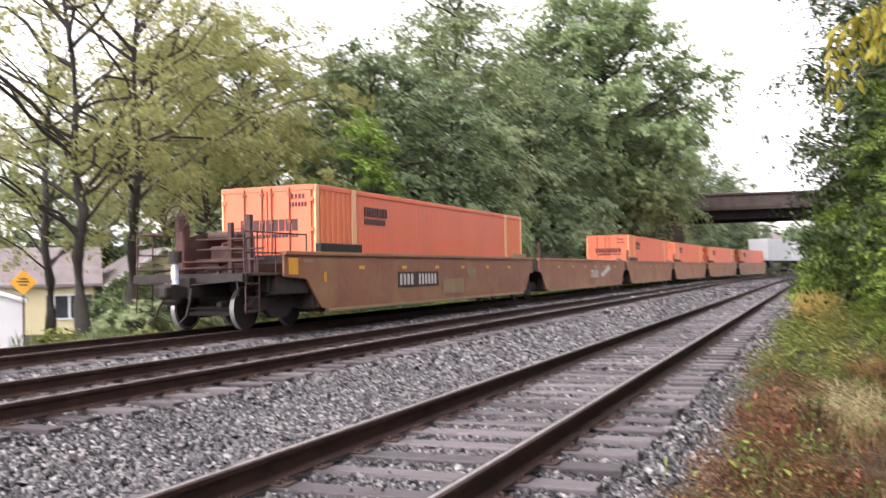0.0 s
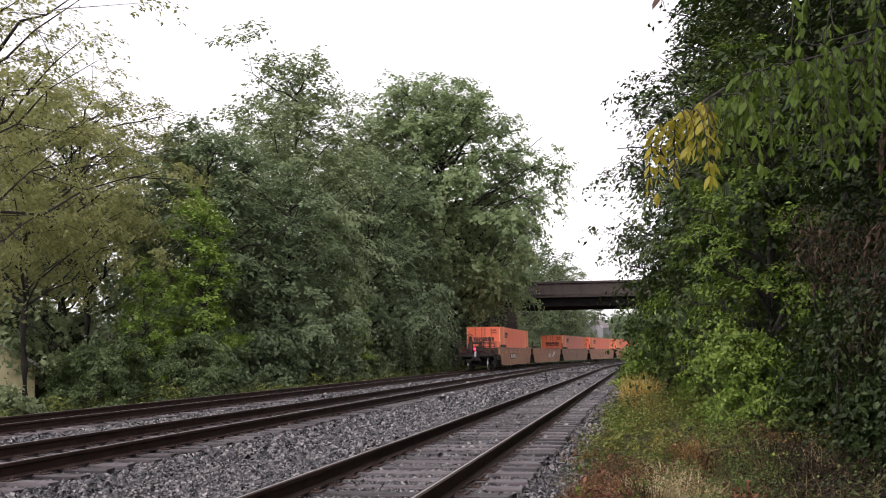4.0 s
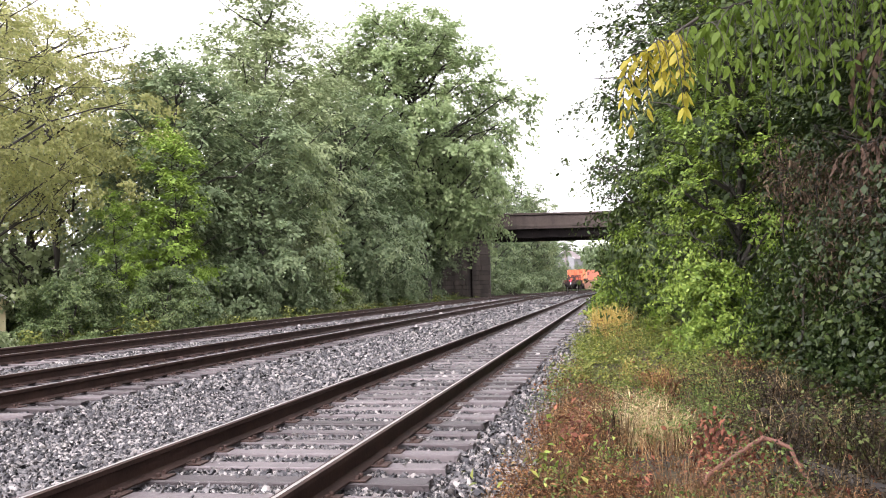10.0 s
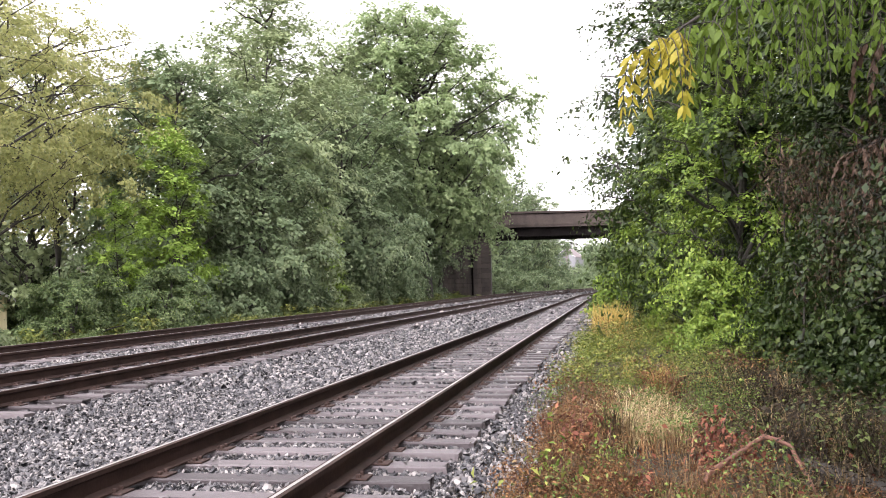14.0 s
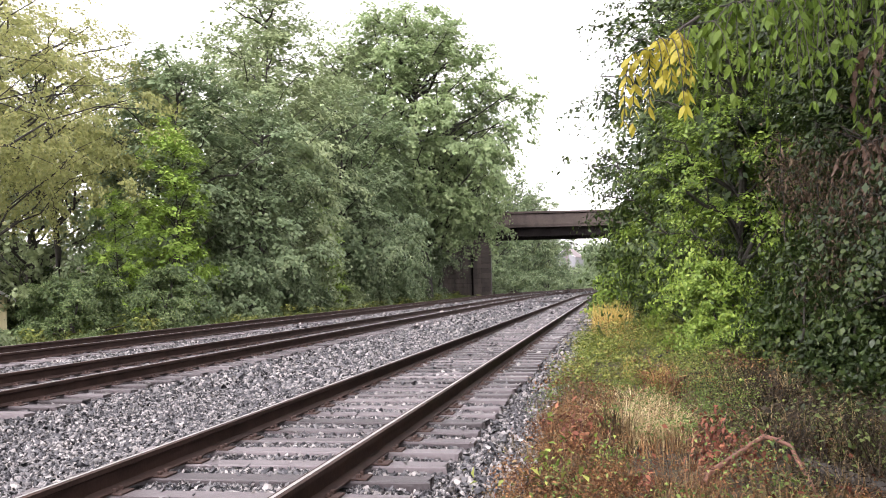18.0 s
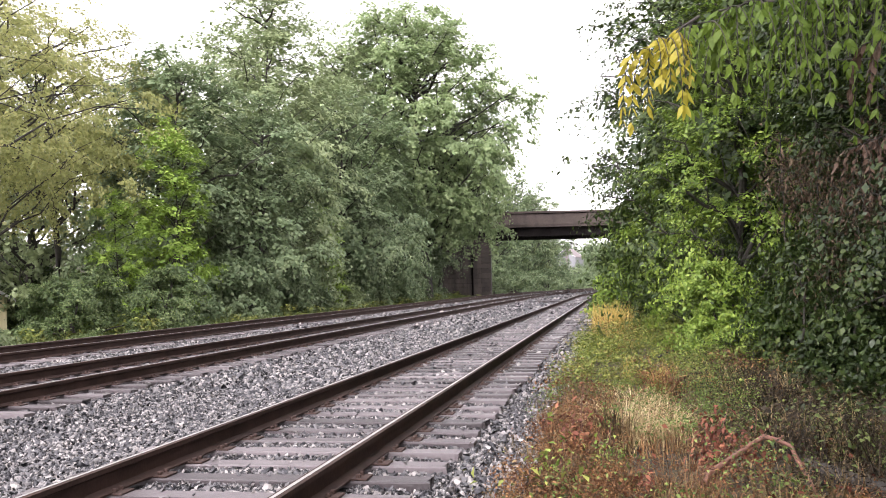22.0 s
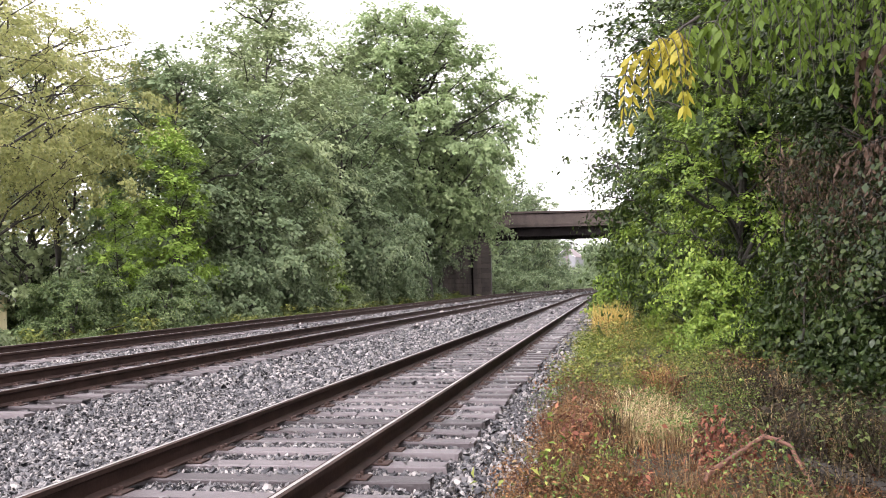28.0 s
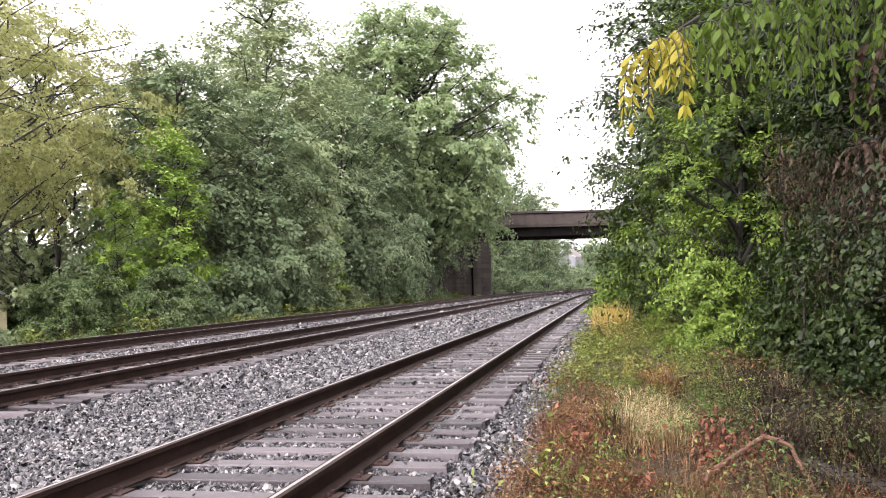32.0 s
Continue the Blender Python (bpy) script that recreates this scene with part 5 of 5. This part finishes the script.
# ---- far house beyond the bridge ----
far_house = gable_house("house", "distant pale grey house with its gable above the trees", -16.9, 323, ground_z(-16.9, 323) - 0.4, -14, 7.2, 10, 4.6, 7.4, "siding_grey", over=0.2)
boxpart("chimney", (0.3, 1.0, -0.5, 0.0, 0, 7.0), M["roof_grey"], far_house, "dark chimney on the gable")

# ---- train ----
PITCH = 19.15
Z_FAR = TRACKS["far"][1]
M["dark_steel"] = mat("dark_steel", [(0.014, 0.011, 0.01), (0.042, 0.03, 0.026)], 0.7, 0.1, 5, 40, 0.2)
M["end_brown"] = mat("end_brown", [(0.035, 0.018, 0.015), (0.1, 0.05, 0.04)], 0.7, 0.0, 4, 40, 0.2, dirt=(0.03, 0.02, 0.02), dirt_scale=3)
M["wheel_rim"] = mat("wheel_rim", [(0.4, 0.39, 0.38), (0.55, 0.54, 0.53)], 0.35, 0.7, 9, 60, 0.1)
M["post_cream"] = mat("container_post_paint", [(0.82, 0.45, 0.22), (0.88, 0.54, 0.3)], 0.5, 0, 2, 30, 0.05)
M["orange_pale"] = mat("container_pale_orange", [(0.78, 0.235, 0.095), (0.85, 0.3, 0.13)], 0.5, 0, 2, 30, 0.05)
M["lettering"] = mat("dark_lettering", [(0.06, 0.02, 0.02), (0.09, 0.03, 0.03)], 0.6, 0, 6, 30, 0)
M["lock_rod"] = mat("lock_rod_paint", [(0.2, 0.065, 0.04), (0.34, 0.1, 0.055)], 0.6, 0, 4, 40, 0.1)
M["white"] = mat("white_paint", [(0.55, 0.54, 0.52), (0.7, 0.69, 0.67)], 0.55, 0, 3, 40, 0.05)
M["trailer"] = mat("trailer_white", [(0.4, 0.41, 0.42), (0.5, 0.51, 0.52)], 0.4, 0, 0.6, 20, 0.05, dirt=(0.4, 0.4, 0.4), dirt_scale=0.5)
M["patch_tan"] = mat("patch_tan", [(0.3, 0.2, 0.11), (0.4, 0.28, 0.16)], 0.7, 0, 3, 30, 0.05)
M["reflector"] = mat("yellow_reflector", [(0.8, 0.36, 0.03), (0.85, 0.45, 0.05)], 0.45, 0, 6, 40, 0.05)
M["hose_blue"] = mat("marker_blue_white", [(0.35, 0.45, 0.65), (0.7, 0.75, 0.8)], 0.5, 0, 9, 30, 0)
M["red_lens"] = bpy.data.materials.new("red_lens")
M["red_lens"].use_nodes = True
rb = M["red_lens"].node_tree.nodes["Principled BSDF"]
rb.inputs["Base Color"].default_value = (0.6, 0.02, 0.02, 1)
rb.inputs["Emission Color"].default_value = (1.0, 0.008, 0.015, 1)
rb.inputs["Emission Strength"].default_value = 14.0


def train_s(t):
    return 19.2 + 13.6 * t - 0.09 * t * t


def plate_part(name, pts, x0, x1, material, parent, label=""):
    """A flat plate with outline pts (y, z), from x0 to x1."""
    bm = bmesh.new()
    a = [bm.verts.new((x0, y, z)) for y, z in pts]
    b = [bm.verts.new((x1, y, z)) for y, z in pts]
    bm.faces.new(a), bm.faces.new(b[::-1])
    for i in range(len(pts)):
        bm.faces.new((a[i], b[i], b[(i + 1) % len(pts)], a[(i + 1) % len(pts)]))
    bmesh.ops.recalc_face_normals(bm, faces=bm.faces)
    return part(name, bm, material, parent, label)


def truck(car, y):
    """A four-wheel truck under its car."""
    tr = new("truck")
    tr.parent = car
    tr.matrix_local = Matrix.Translation((0, y, 0))
    for s in (-1, 1):
        plate_part("side_frame", [(-1.15, 0.5), (-0.95, 0.68), (-0.45, 0.66), (0, 0.52 + 0.2), (0.45, 0.66), (0.95, 0.68), (1.15, 0.5), (0.95, 0.36), (0.55, 0.42), (0.3, 0.22), (-0.3, 0.22), (-0.55, 0.42), (-0.95, 0.36)], s * 0.93, s * 1.07, M["dark_steel"], tr)
        for w in (-0.89, 0.89):
            bm = bmesh.new()
            rod(bm, (s * 0.69, w, 0.457), (s * 0.80, w, 0.457), 0.457, 28)
            rod(bm, (s * 0.80, w, 0.457), (s * 0.86, w, 0.457), 0.12, 12)
            wh = part("wheel", bm, M["dark_steel"], tr)
            bm = bmesh.new()
            ring = bmesh.ops.create_circle(bm, segments=28, radius=0.462, matrix=Matrix.Translation((s * 0.693, w, 0.457)) @ Matrix.Rotation(radians(90), 4, "Y"))["verts"]
            r2 = bmesh.ops.create_circle(bm, segments=28, radius=0.462, matrix=Matrix.Translation((s * 0.797, w, 0.457)) @ Matrix.Rotation(radians(90), 4, "Y"))["verts"]
            r3 = bmesh.ops.create_circle(bm, segments=28, radius=0.40, matrix=Matrix.Translation((s * 0.686, w, 0.457)) @ Matrix.Rotation(radians(90), 4, "Y"))["verts"]
            for i in range(28):
                bm.faces.new((ring[i], ring[(i + 1) % 28], r2[(i + 1) % 28], r2[i]))
                bm.faces.new((ring[i], ring[(i + 1) % 28], r3[(i + 1) % 28], r3[i]))
            part("tread", bm, M["wheel_rim"], tr, "polished wheel tread")
    for w in (-0.89, 0.89):
        bm = bmesh.new()
        rod(bm, (-0.7, w, 0.457), (0.7, w, 0.457), 0.08, 10)
        part("axle", bm, M["dark_steel"], tr)
    boxpart("bolster", (-0.95, 0.95, -0.2, 0.2, 0.5, 0.8), M["dark_steel"], tr, bevel=0.03)
    return tr


def bars(parent, name, material, y0, y1, z0, z1, n, x, label="", axis="y", fill=0.72):
    """A row of plain upright bars in place of lettering, on the side at x (axis y) or on the end at y = x (axis x)."""
    for i in range(n):
        a = y0 + (y1 - y0) * i / n
        b = a + (y1 - y0) / n * fill
        boxpart(name, (x, x + 0.008, a, b, z0, z1) if axis == "y" else (a, b, x - 0.008, x, z0, z1), material, parent, label, bevel=0)


def well_unit(k, loaded=True, rear=False):
    """A well unit; y runs along the train, x to its right, z from the rail tops; the well's middle is at y = 0."""
    car = tagged(new("well_car"), "weathered brown articulated well car with deep side sills" + ("" if loaded else ", empty"), "railway car", "well cars of the train")
    ya = -9.7 if rear else -9.1
    for s in (-1, 1):
        x0, x1 = s * 1.37, s * 1.42
        sill = plate_part("side_sill", [(ya, 1.58), (ya, 1.12), (-8.75, 1.05), (-8.1, 0.4), (-7.8, 0.34), (7.8, 0.34), (8.1, 0.4), (8.7, 1.05), (9.1, 1.1), (9.1, 1.58)], x0, x1, M["car_brown"], car)
        boxpart("top_chord", (s * 1.32, s * 1.47, ya, 9.1, 1.581, 1.67), M["car_brown"], sill)
        boxpart("bottom_chord", (s * 1.34, s * 1.46, -7.8, 7.8, 0.27, 0.337), M["patch_tan"], sill)
        for i in range(13):
            y = -7.2 + i * 1.2
            boxpart("stiffener", (s * 1.4205, s * 1.4222, y - 0.02, y + 0.03, 0.345, 1.575), M["car_brown"], sill, bevel=0)
        for ye, h in ((-7.1, 0.2), (7.6, 0.12)):
            boxpart("guide_block", (s * 1.31, s * 1.46, ye - 1.05, ye + (1.05 if ye < 0 else 0.5), 1.672, 1.67 + h), M["dark_steel"] if ye < 0 else M["patch_tan"], sill)
        for y in (-6.2, -3.6, -1.2, 1.0, 3.4, 5.8):
            boxpart("reflector", (s * 1.435, s * 1.443, y, y + 0.3, 1.26, 1.35), M["reflector"], sill, "yellow reflector", bevel=0)
    boxpart("well_floor", (-1.3, 1.3, -8.0, 8.0, 0.28, 0.36), M["dark_steel"], car)
    for y in (-8.3, 8.3):
        boxpart("bulkhead", (-1.36, 1.36, y - 0.1, y + 0.1, 0.37, 1.62), M["dark_steel"], car)
    boxpart("end_deck", (-1.36, 1.36, 8.41, 9.45, 1.1, 1.2), M["dark_steel"], car)
    if not rear:
        boxpart("end_deck", (-1.36, 1.36, -9.45, -8.41, 1.1, 1.2), M["dark_steel"], car)
        boxpart("ladder_post", (1.3, 1.42, -8.95, -8.8, 1.671, 2.3), M["end_brown"], car)
    truck(car, 9.575)
    return car


def container(label):
    c = tagged(new("freight_container"), label, "container", "orange freight containers on the train")
    body = boxpart("body", (-1.27, 1.27, -8.05, 8.05, 0.40, 3.2), M["orange"], c, bevel=0.02)
    for s in (-1, 1):
        for y0, y1 in ((-8.08, -7.93), (-6.25, -6.02), (6.02, 6.25), (7.93, 8.08)):
            boxpart("post", (s * 1.24, s * 1.302, y0, y1, 0.385, 3.25), M["post_cream"], c, "pale orange corner post")
        for z0, z1 in ((0.385, 0.52), (3.13, 3.25)):
            boxpart("side_rail", (s * 1.25, s * 1.296, -8.07, 8.07, z0, z1), M["orange"], c)
        for y0, y1, n in ((-7.9, -6.28, 6), (6.28, 7.9, 6), (-5.98, 5.98, 40)):
            bm = bmesh.new()
            st = (y1 - y0) / n
            for i in range(n):
                box(bm, s * 1.2702, s * (1.2712 if n > 10 else 1.288), y0 + st * (i + 0.3), y0 + st * (i + (0.9 if n > 10 else 0.62)), 0.522, 3.128)
            part("corrugation", bm, M["orange"] if n > 10 else M["orange_pale"], c)
        bars(c, "lettering_bar", M["lettering"], -5.55 if s > 0 else 4.15, -4.15 if s > 0 else 5.55, 2.62, 2.86, 9, s * 1.28 - (0 if s > 0 else 0.008), "dark plain lettering", fill=0.8)
        boxpart("lettering_bar", (s * 1.28, s * 1.288, -5.55 if s > 0 else 4.3, -4.3 if s > 0 else 5.55, 2.42, 2.56), M["lettering"], c, bevel=0)
    boxpart("roof", (-1.26, 1.26, -8.06, 8.06, 3.203, 3.253), M["orange"], c)
    door = boxpart("door", (-1.18, -0.015, -8.1, -8.055, 0.5, 3.12), M["orange"], c, "orange door")
    door2 = boxpart("door", (0.015, 1.18, -8.1, -8.055, 0.5, 3.12), M["orange"], c, "orange door")
    boxpart("header", (-1.27, 1.27, -8.105, -8.05, 3.122, 3.25), M["orange"], c)
    for x, d in ((-0.62, door), (-0.13, door), (0.13, door2), (0.62, door2)):
        bm = bmesh.new()
        rod(bm, (x, -8.13, 0.45), (x, -8.13, 3.2), 0.02, 8)
        for z in (0.6, 1.5, 2.4, 3.05):
            box(bm, x - 0.05, x + 0.05, -8.15, -8.102, z - 0.03, z + 0.03)
        part("lock_rod", bm, M["lock_rod"], d, "dull brown locking rod")
    for s in (-1, 1):
        for z in (0.75, 1.45, 2.2, 2.9):
            boxpart("hinge", (s * 1.14, s * 1.26, -8.135, -8.101, z - 0.05, z + 0.05), M["orange"], c)
    bars(c, "lettering_bar", M["lettering"], -0.74, 0.85, 2.18, 2.46, 9, -8.103, "dark plain lettering", "x", fill=0.82)
    bars(c, "lettering_bar", M["lettering"], -0.6, 0.85, 2.03, 2.12, 16, -8.103, "dark plain lettering", "x", fill=0.8)
    bars(c, "lettering_bar", M["lettering"], 0.66, 1.05, 2.93, 3.04, 4, -8.104, "small dark lettering", "x", fill=0.6)
    bars(c, "lettering_bar", M["lettering"], 0.6, 1.1, 2.74, 2.85, 6, -8.104, "small dark lettering", "x", fill=0.6)
    return c


LAMPS = []


def rear_end(car):
    """The last car's end platform, brake gear, rails, coupler and end-of-train marker."""
    truck(car, -9.35)
    D, E = M["dark_steel"], M["end_brown"]
    boxpart("end_deck", (-1.36, 1.36, -11.1, -8.42, 1.14, 1.2), E, car)
    boxpart("end_sill", (-1.36, 1.36, -11.2, -11.0, 1.02, 1.2), D, car)
    boxpart("draft_sill", (-0.22, 0.22, -11.4, -8.4, 0.7, 1.12), D, car)
    cp = plate_part("coupler", [(-12.0, 0.72), (-12.05, 0.95), (-11.75, 1.0), (-11.4, 0.93), (-11.4, 0.77), (-11.75, 0.68)], -0.16, 0.16, D, car)
    boxpart("knuckle", (0.02, 0.2, -12.12, -11.9, 0.74, 0.96), D, cp, bevel=0.03)
    boxpart("shear_plate", (-1.3, 0.9, -9.9, -8.45, 1.21, 1.42), E, car)
    plate_part("end_gusset", [(-10.6, 1.2), (-10.4, 1.95), (-9.7, 2.1), (-8.6, 2.05), (-8.45, 1.2)], -0.78, -0.72, E, car)
    plate_part("end_gusset", [(-10.0, 1.2), (-9.8, 1.85), (-9.4, 1.95), (-8.6, 1.95), (-8.45, 1.2)], -0.12, -0.06, E, car)
    boxpart("air_tank", (-0.7, 0.1, -9.55, -8.9, 1.96, 2.14), E, car, bevel=0.06)
    st = boxpart("brake_stand", (-0.62, -0.4, -10.75, -10.5, 1.2, 2.3), E, car, bevel=0.03)
    bm = bmesh.new()
    pts = [Vector((-0.5 + 0.27 * math.cos(i * math.pi / 12), -10.85, 2.38 + 0.27 * math.sin(i * math.pi / 12))) for i in range(25)]
    for a, b in zip(pts, pts[1:]):
        rod(bm, a, b, 0.016, 6)
    for i in range(5):
        rod(bm, (-0.5, -10.82, 2.38), pts[i * 24 // 5], 0.012, 5)
    part("brake_wheel", bm, M["plate"], st, "rusty brake wheel")
    # rails round the platform
    def rail_(name, pts, r=0.017, m=E):
        bm = bmesh.new()
        for a, b in zip(pts, pts[1:]):
            rod(bm, a, b, r, 6)
        return part(name, bm, m, car)
    for s in (-1, 1):
        rail_("handrail", [(s * 1.33, -11.1, 1.2), (s * 1.33, -11.1, 2.05), (s * 1.33, -8.6, 2.05), (s * 1.33, -8.6, 1.67)])
        rail_("handrail", [(s * 1.33, -11.1, 1.62), (s * 1.33, -8.6, 1.62)])
        for yy in (-10.6, -9.9):
            rail_("handrail_post", [(s * 1.33, yy, 1.2), (s * 1.33, yy, 2.05)])
        # side steps
        for zz in (0.42, 0.7, 0.98):
            rail_("step", [(s * 1.36, -11.1, zz), (s * 1.36, -10.6, zz)], 0.014)
        for yy in (-11.1, -10.6):
            rail_("step_stile", [(s * 1.36, yy, 0.38), (s * 1.36, yy, 1.2)], 0.016)
        rail_("uncoupling_lever", [(s * 1.4, -11.4, 0.75), (s * 1.35, -11.4, 1.05), (s * 0.3, -11.45, 0.98)], 0.014, M["dark_steel"])
    rail_("handrail", [(-1.33, -11.1, 1.45), (1.33, -11.1, 1.45)])
    rail_("handrail", [(-1.33, -11.1, 1.32), (0.9, -11.1, 1.32)])
    boxpart("ladder_stile", (0.78, 0.9, -10.2, -10.08, 0.9, 2.45), E, car)
    boxpart("ladder_stile", (0.32, 0.42, -10.2, -10.08, 1.2, 2.3), E, car)
    for zz in (1.4, 1.65, 1.9, 2.15):
        rail_("rung", [(0.37, -10.14, zz), (0.84, -10.14, zz)], 0.013)
    rail_("hanging_hose", [(-0.28, -11.45, 0.85), (-0.36, -11.6, 0.55), (-0.5, -11.6, 0.3), (-0.72, -11.5, 0.2)], 0.025, M["dark_steel"])
    boxpart("marker_device", (-0.06, 0.06, -11.62, -11.5, 0.82, 1.42), M["hose_blue"], car, "blue and white reflective end-of-train marker", bevel=0.03)
    lamp = new("marker_lamp")
    lamp.parent = car
    lamp.matrix_local = Matrix.Translation((0.0, -11.56, 1.55))
    bm = bmesh.new()
    rod(bm, (0, 0, -0.12), (0, 0, 0.12), 0.14, 18)
    part("lamp_housing", bm, D, lamp, "dark lamp housing, turned to imitate flashing")
    bm = bmesh.new()
    rod(bm, (0, -0.11, 0), (0, -0.143, 0), 0.085, 18)
    part("marker_light", bm, M["red_lens"], lamp, "glowing red marker light")
    LAMPS.append(lamp)
    # brake gear, hoses and pipes under and behind the deck; dark boxes fill in its shade
    boxpart("brake_cylinder", (-0.95, -0.45, -10.9, -10.2, 0.55, 0.85), D, car, bevel=0.08)
    boxpart("brake_beam", (-0.8, 0.8, -10.35, -10.25, 0.3, 0.42), D, car, bevel=0.02)
    boxpart("centre_plate", (-1.2, 1.2, -10.0, -8.5, 0.78, 1.13), D, car, bevel=0.03)
    boxpart("slack_adjuster", (0.5, 0.62, -10.9, -8.8, 0.5, 0.62), D, car, bevel=0.02)
    boxpart("side_bearer", (1.05, 1.34, -9.9, -8.5, 0.72, 1.13), D, car, bevel=0.02)
    boxpart("side_bearer", (-1.34, -1.05, -9.9, -8.5, 0.72, 1.13), D, car, bevel=0.02)
    for xx in (-0.9, -0.3, 0.45):
        rail_("air_pipe", [(xx, -11.15, 1.26), (xx + 0.05, -10.3, 1.3), (xx, -9.0, 1.28)], 0.022, D)
    for zz in (1.5, 1.72, 1.94):
        rail_("cross_rail", [(-0.4, -10.3, zz), (1.3, -10.3, zz)], 0.02)
    rail_("cross_rail", [(-1.33, -11.1, 2.05), (-0.65, -11.1, 2.05)], 0.018)
    rail_("grab_iron", [(1.34, -11.0, 1.22), (1.34, -11.05, 1.9), (1.34, -10.75, 1.95), (1.34, -10.7, 1.22)], 0.018)
    boxpart("valve_box", (-0.2, 0.3, -10.1, -9.6, 1.43, 1.8), E, car, bevel=0.03)
    boxpart("hand_brake_housing", (-0.62, -0.4, -10.8, -10.6, 2.1, 2.5), M["plate"], car, "rusty hand brake housing", bevel=0.06)
    rail_("brake_hose", [(0.3, -11.45, 0.9), (0.36, -11.6, 0.6), (0.3, -11.62, 0.35), (0.1, -11.55, 0.22)], 0.028, D)
    rail_("brake_chain", [(-0.5, -10.7, 1.2), (-0.55, -10.8, 0.7), (-0.6, -10.4, 0.5)], 0.015, D)
    boxpart("reflective_stripe", (-0.05, 0.05, -11.63, -11.621, 1.1, 1.36), M["white"], car, "white reflective stripe", bevel=0)
    boxpart("side_board", (1.431, 1.44, -9.55, -9.15, 1.15, 1.52), M["reflector"], car, "yellow marker board", bevel=0)
    boxpart("placard", (1.431, 1.439, -8.9, -8.5, 1.42, 1.5), M["patch_tan"], car, bevel=0)
    boxpart("placard", (1.431, 1.439, -8.0, -7.86, 0.98, 1.2), M["reflector"], car, bevel=0)


MOVERS = []
for k in range(6):
    car = well_unit(k, k != 1, k == 0)
    lead = 8.08 + PITCH * k
    MOVERS.append((car, lead))
    if k == 0:
        rear_end(car)
        boxpart("number_panel", (1.4225, 1.434, -3.85, -0.95, 0.76, 1.18), M["end_brown"], car, "dark panel behind the worn number", bevel=0)
        bars(car, "number_bar", M["white"], -3.75, -2.75, 0.82, 1.12, 4, 1.4345, "worn white plain bars", fill=0.62)
        bars(car, "number_bar", M["white"], -2.45, -1.05, 0.82, 1.12, 6, 1.4345, "worn white plain bars", fill=0.62)
        boxpart("paint_patch", (1.4345, 1.4385, -0.6, 1.2, 0.5, 0.95), M["patch_tan"], car, "paler paint patch", bevel=0)
        boxpart("paint_patch", (1.4345, 1.4385, 1.6, 2.4, 0.95, 1.3), M["patch_tan"], car, "paler paint patch", bevel=0)
    if k == 1:
        bars(car, "painted_scrawl", M["white"], 0.2, 1.9, 0.75, 1.15, 5, 1.4345, "pale painted scrawl", fill=0.5)
        for a in range(4):
            boxpart("painted_scrawl", (1.4345, 1.4385, 2.6 + a * 0.5, 3.25 + a * 0.5, 0.8 + a * 0.1, 0.98 + a * 0.13), M["white"], car, "pale painted scrawl", bevel=0)
    if k != 1:
        c = container("orange freight container with dark lettering and barred doors")
        MOVERS.append((c, lead))


def trailer_car(k):
    car = tagged(new("spine_car"), "dark low spine car carrying a white road trailer", "railway car")
    boxpart("spine", (-0.35, 0.35, -8.9, 8.9, 0.75, 1.1), M["dark_steel"], car)
    boxpart("wheel_platform", (-1.3, 1.3, -7.6, -3.6, 0.95, 1.05), M["dark_steel"], car)
    truck(car, 9.3)
    tr = tagged(new("road_trailer"), "white box trailer riding on the spine car", "trailer")
    boxpart("box", (-1.28, 1.28, -8.05, 8.05, 2.05, 4.95), M["trailer"], tr, bevel=0.03)
    for s in (-1, 1):
        boxpart("bottom_rail", (s * 1.24, s * 1.295, -8.0, 8.0, 2.0, 2.2), M["trailer"], tr)
        boxpart("top_rail", (s * 1.24, s * 1.295, -8.0, 8.0, 4.85, 4.97), M["trailer"], tr)
        for y in (-6.6, -5.3):
            bm = bmesh.new()
            rod(bm, (s * 0.75, y, 1.56), (s * 1.25, y, 1.56), 0.5, 20)
            part("wheel", bm, M["dark_steel"], tr)
        for x in (0.25, 0.8):
            bm = bmesh.new()
            rod(bm, (s * x, -8.1, 2.1), (s * x, -8.1, 4.9), 0.025, 8)
            part("lock_rod", bm, M["trailer"], tr)
    boxpart("chassis", (-0.5, 0.5, -7.8, 7.6, 1.7, 1.98), M["dark_steel"], tr)
    MOVERS.append((car, 8.08 + PITCH * k))
    MOVERS.append((tr, 8.08 + PITCH * k))


trailer_car(6)
trailer_car(7)


def motions():
    for thing, lead in MOVERS:
        rows = []
        for i in range(0, 33):
            s = train_s(i) + lead
            p, a = along(s - 8, TRACKS["far"][0], Z_FAR)
            q, b = along(s + 8, TRACKS["far"][0], Z_FAR)
            d, m = q - p, (p + q) / 2
            rows.append((i, pose(m.x, m.y, m.z, 0, 0, math.degrees(math.atan2(-d.x, d.y)))))
        walk(thing, rows)
    for lamp in LAMPS:
        walk(lamp, [(i * 0.25, pose(0.0, -11.56, 1.55, 0, 0, 240 - 60 * i)) for i in range(129)])
    for root, a, seed, amount in SWAY:
        rnd = random.Random(seed)
        f1, f2, p1, p2 = rnd.uniform(1.2, 2.2), rnd.uniform(0.5, 0.9), rnd.uniform(0, 6), rnd.uniform(0, 6)
        rows = []
        for i in range(0, 65):
            t = i / 2
            gust = 0.6 + 0.4 * math.sin(0.35 * t + p2)
            rows.append((t, pose(a.x, a.y, a.z, 0.5 * amount * gust * math.sin(f1 * t + p1), 0.45 * amount * math.sin(f2 * t + p2), 0.5 * amount * gust * math.sin(f1 * 0.8 * t + p2))))
        walk(root, rows)


motions()
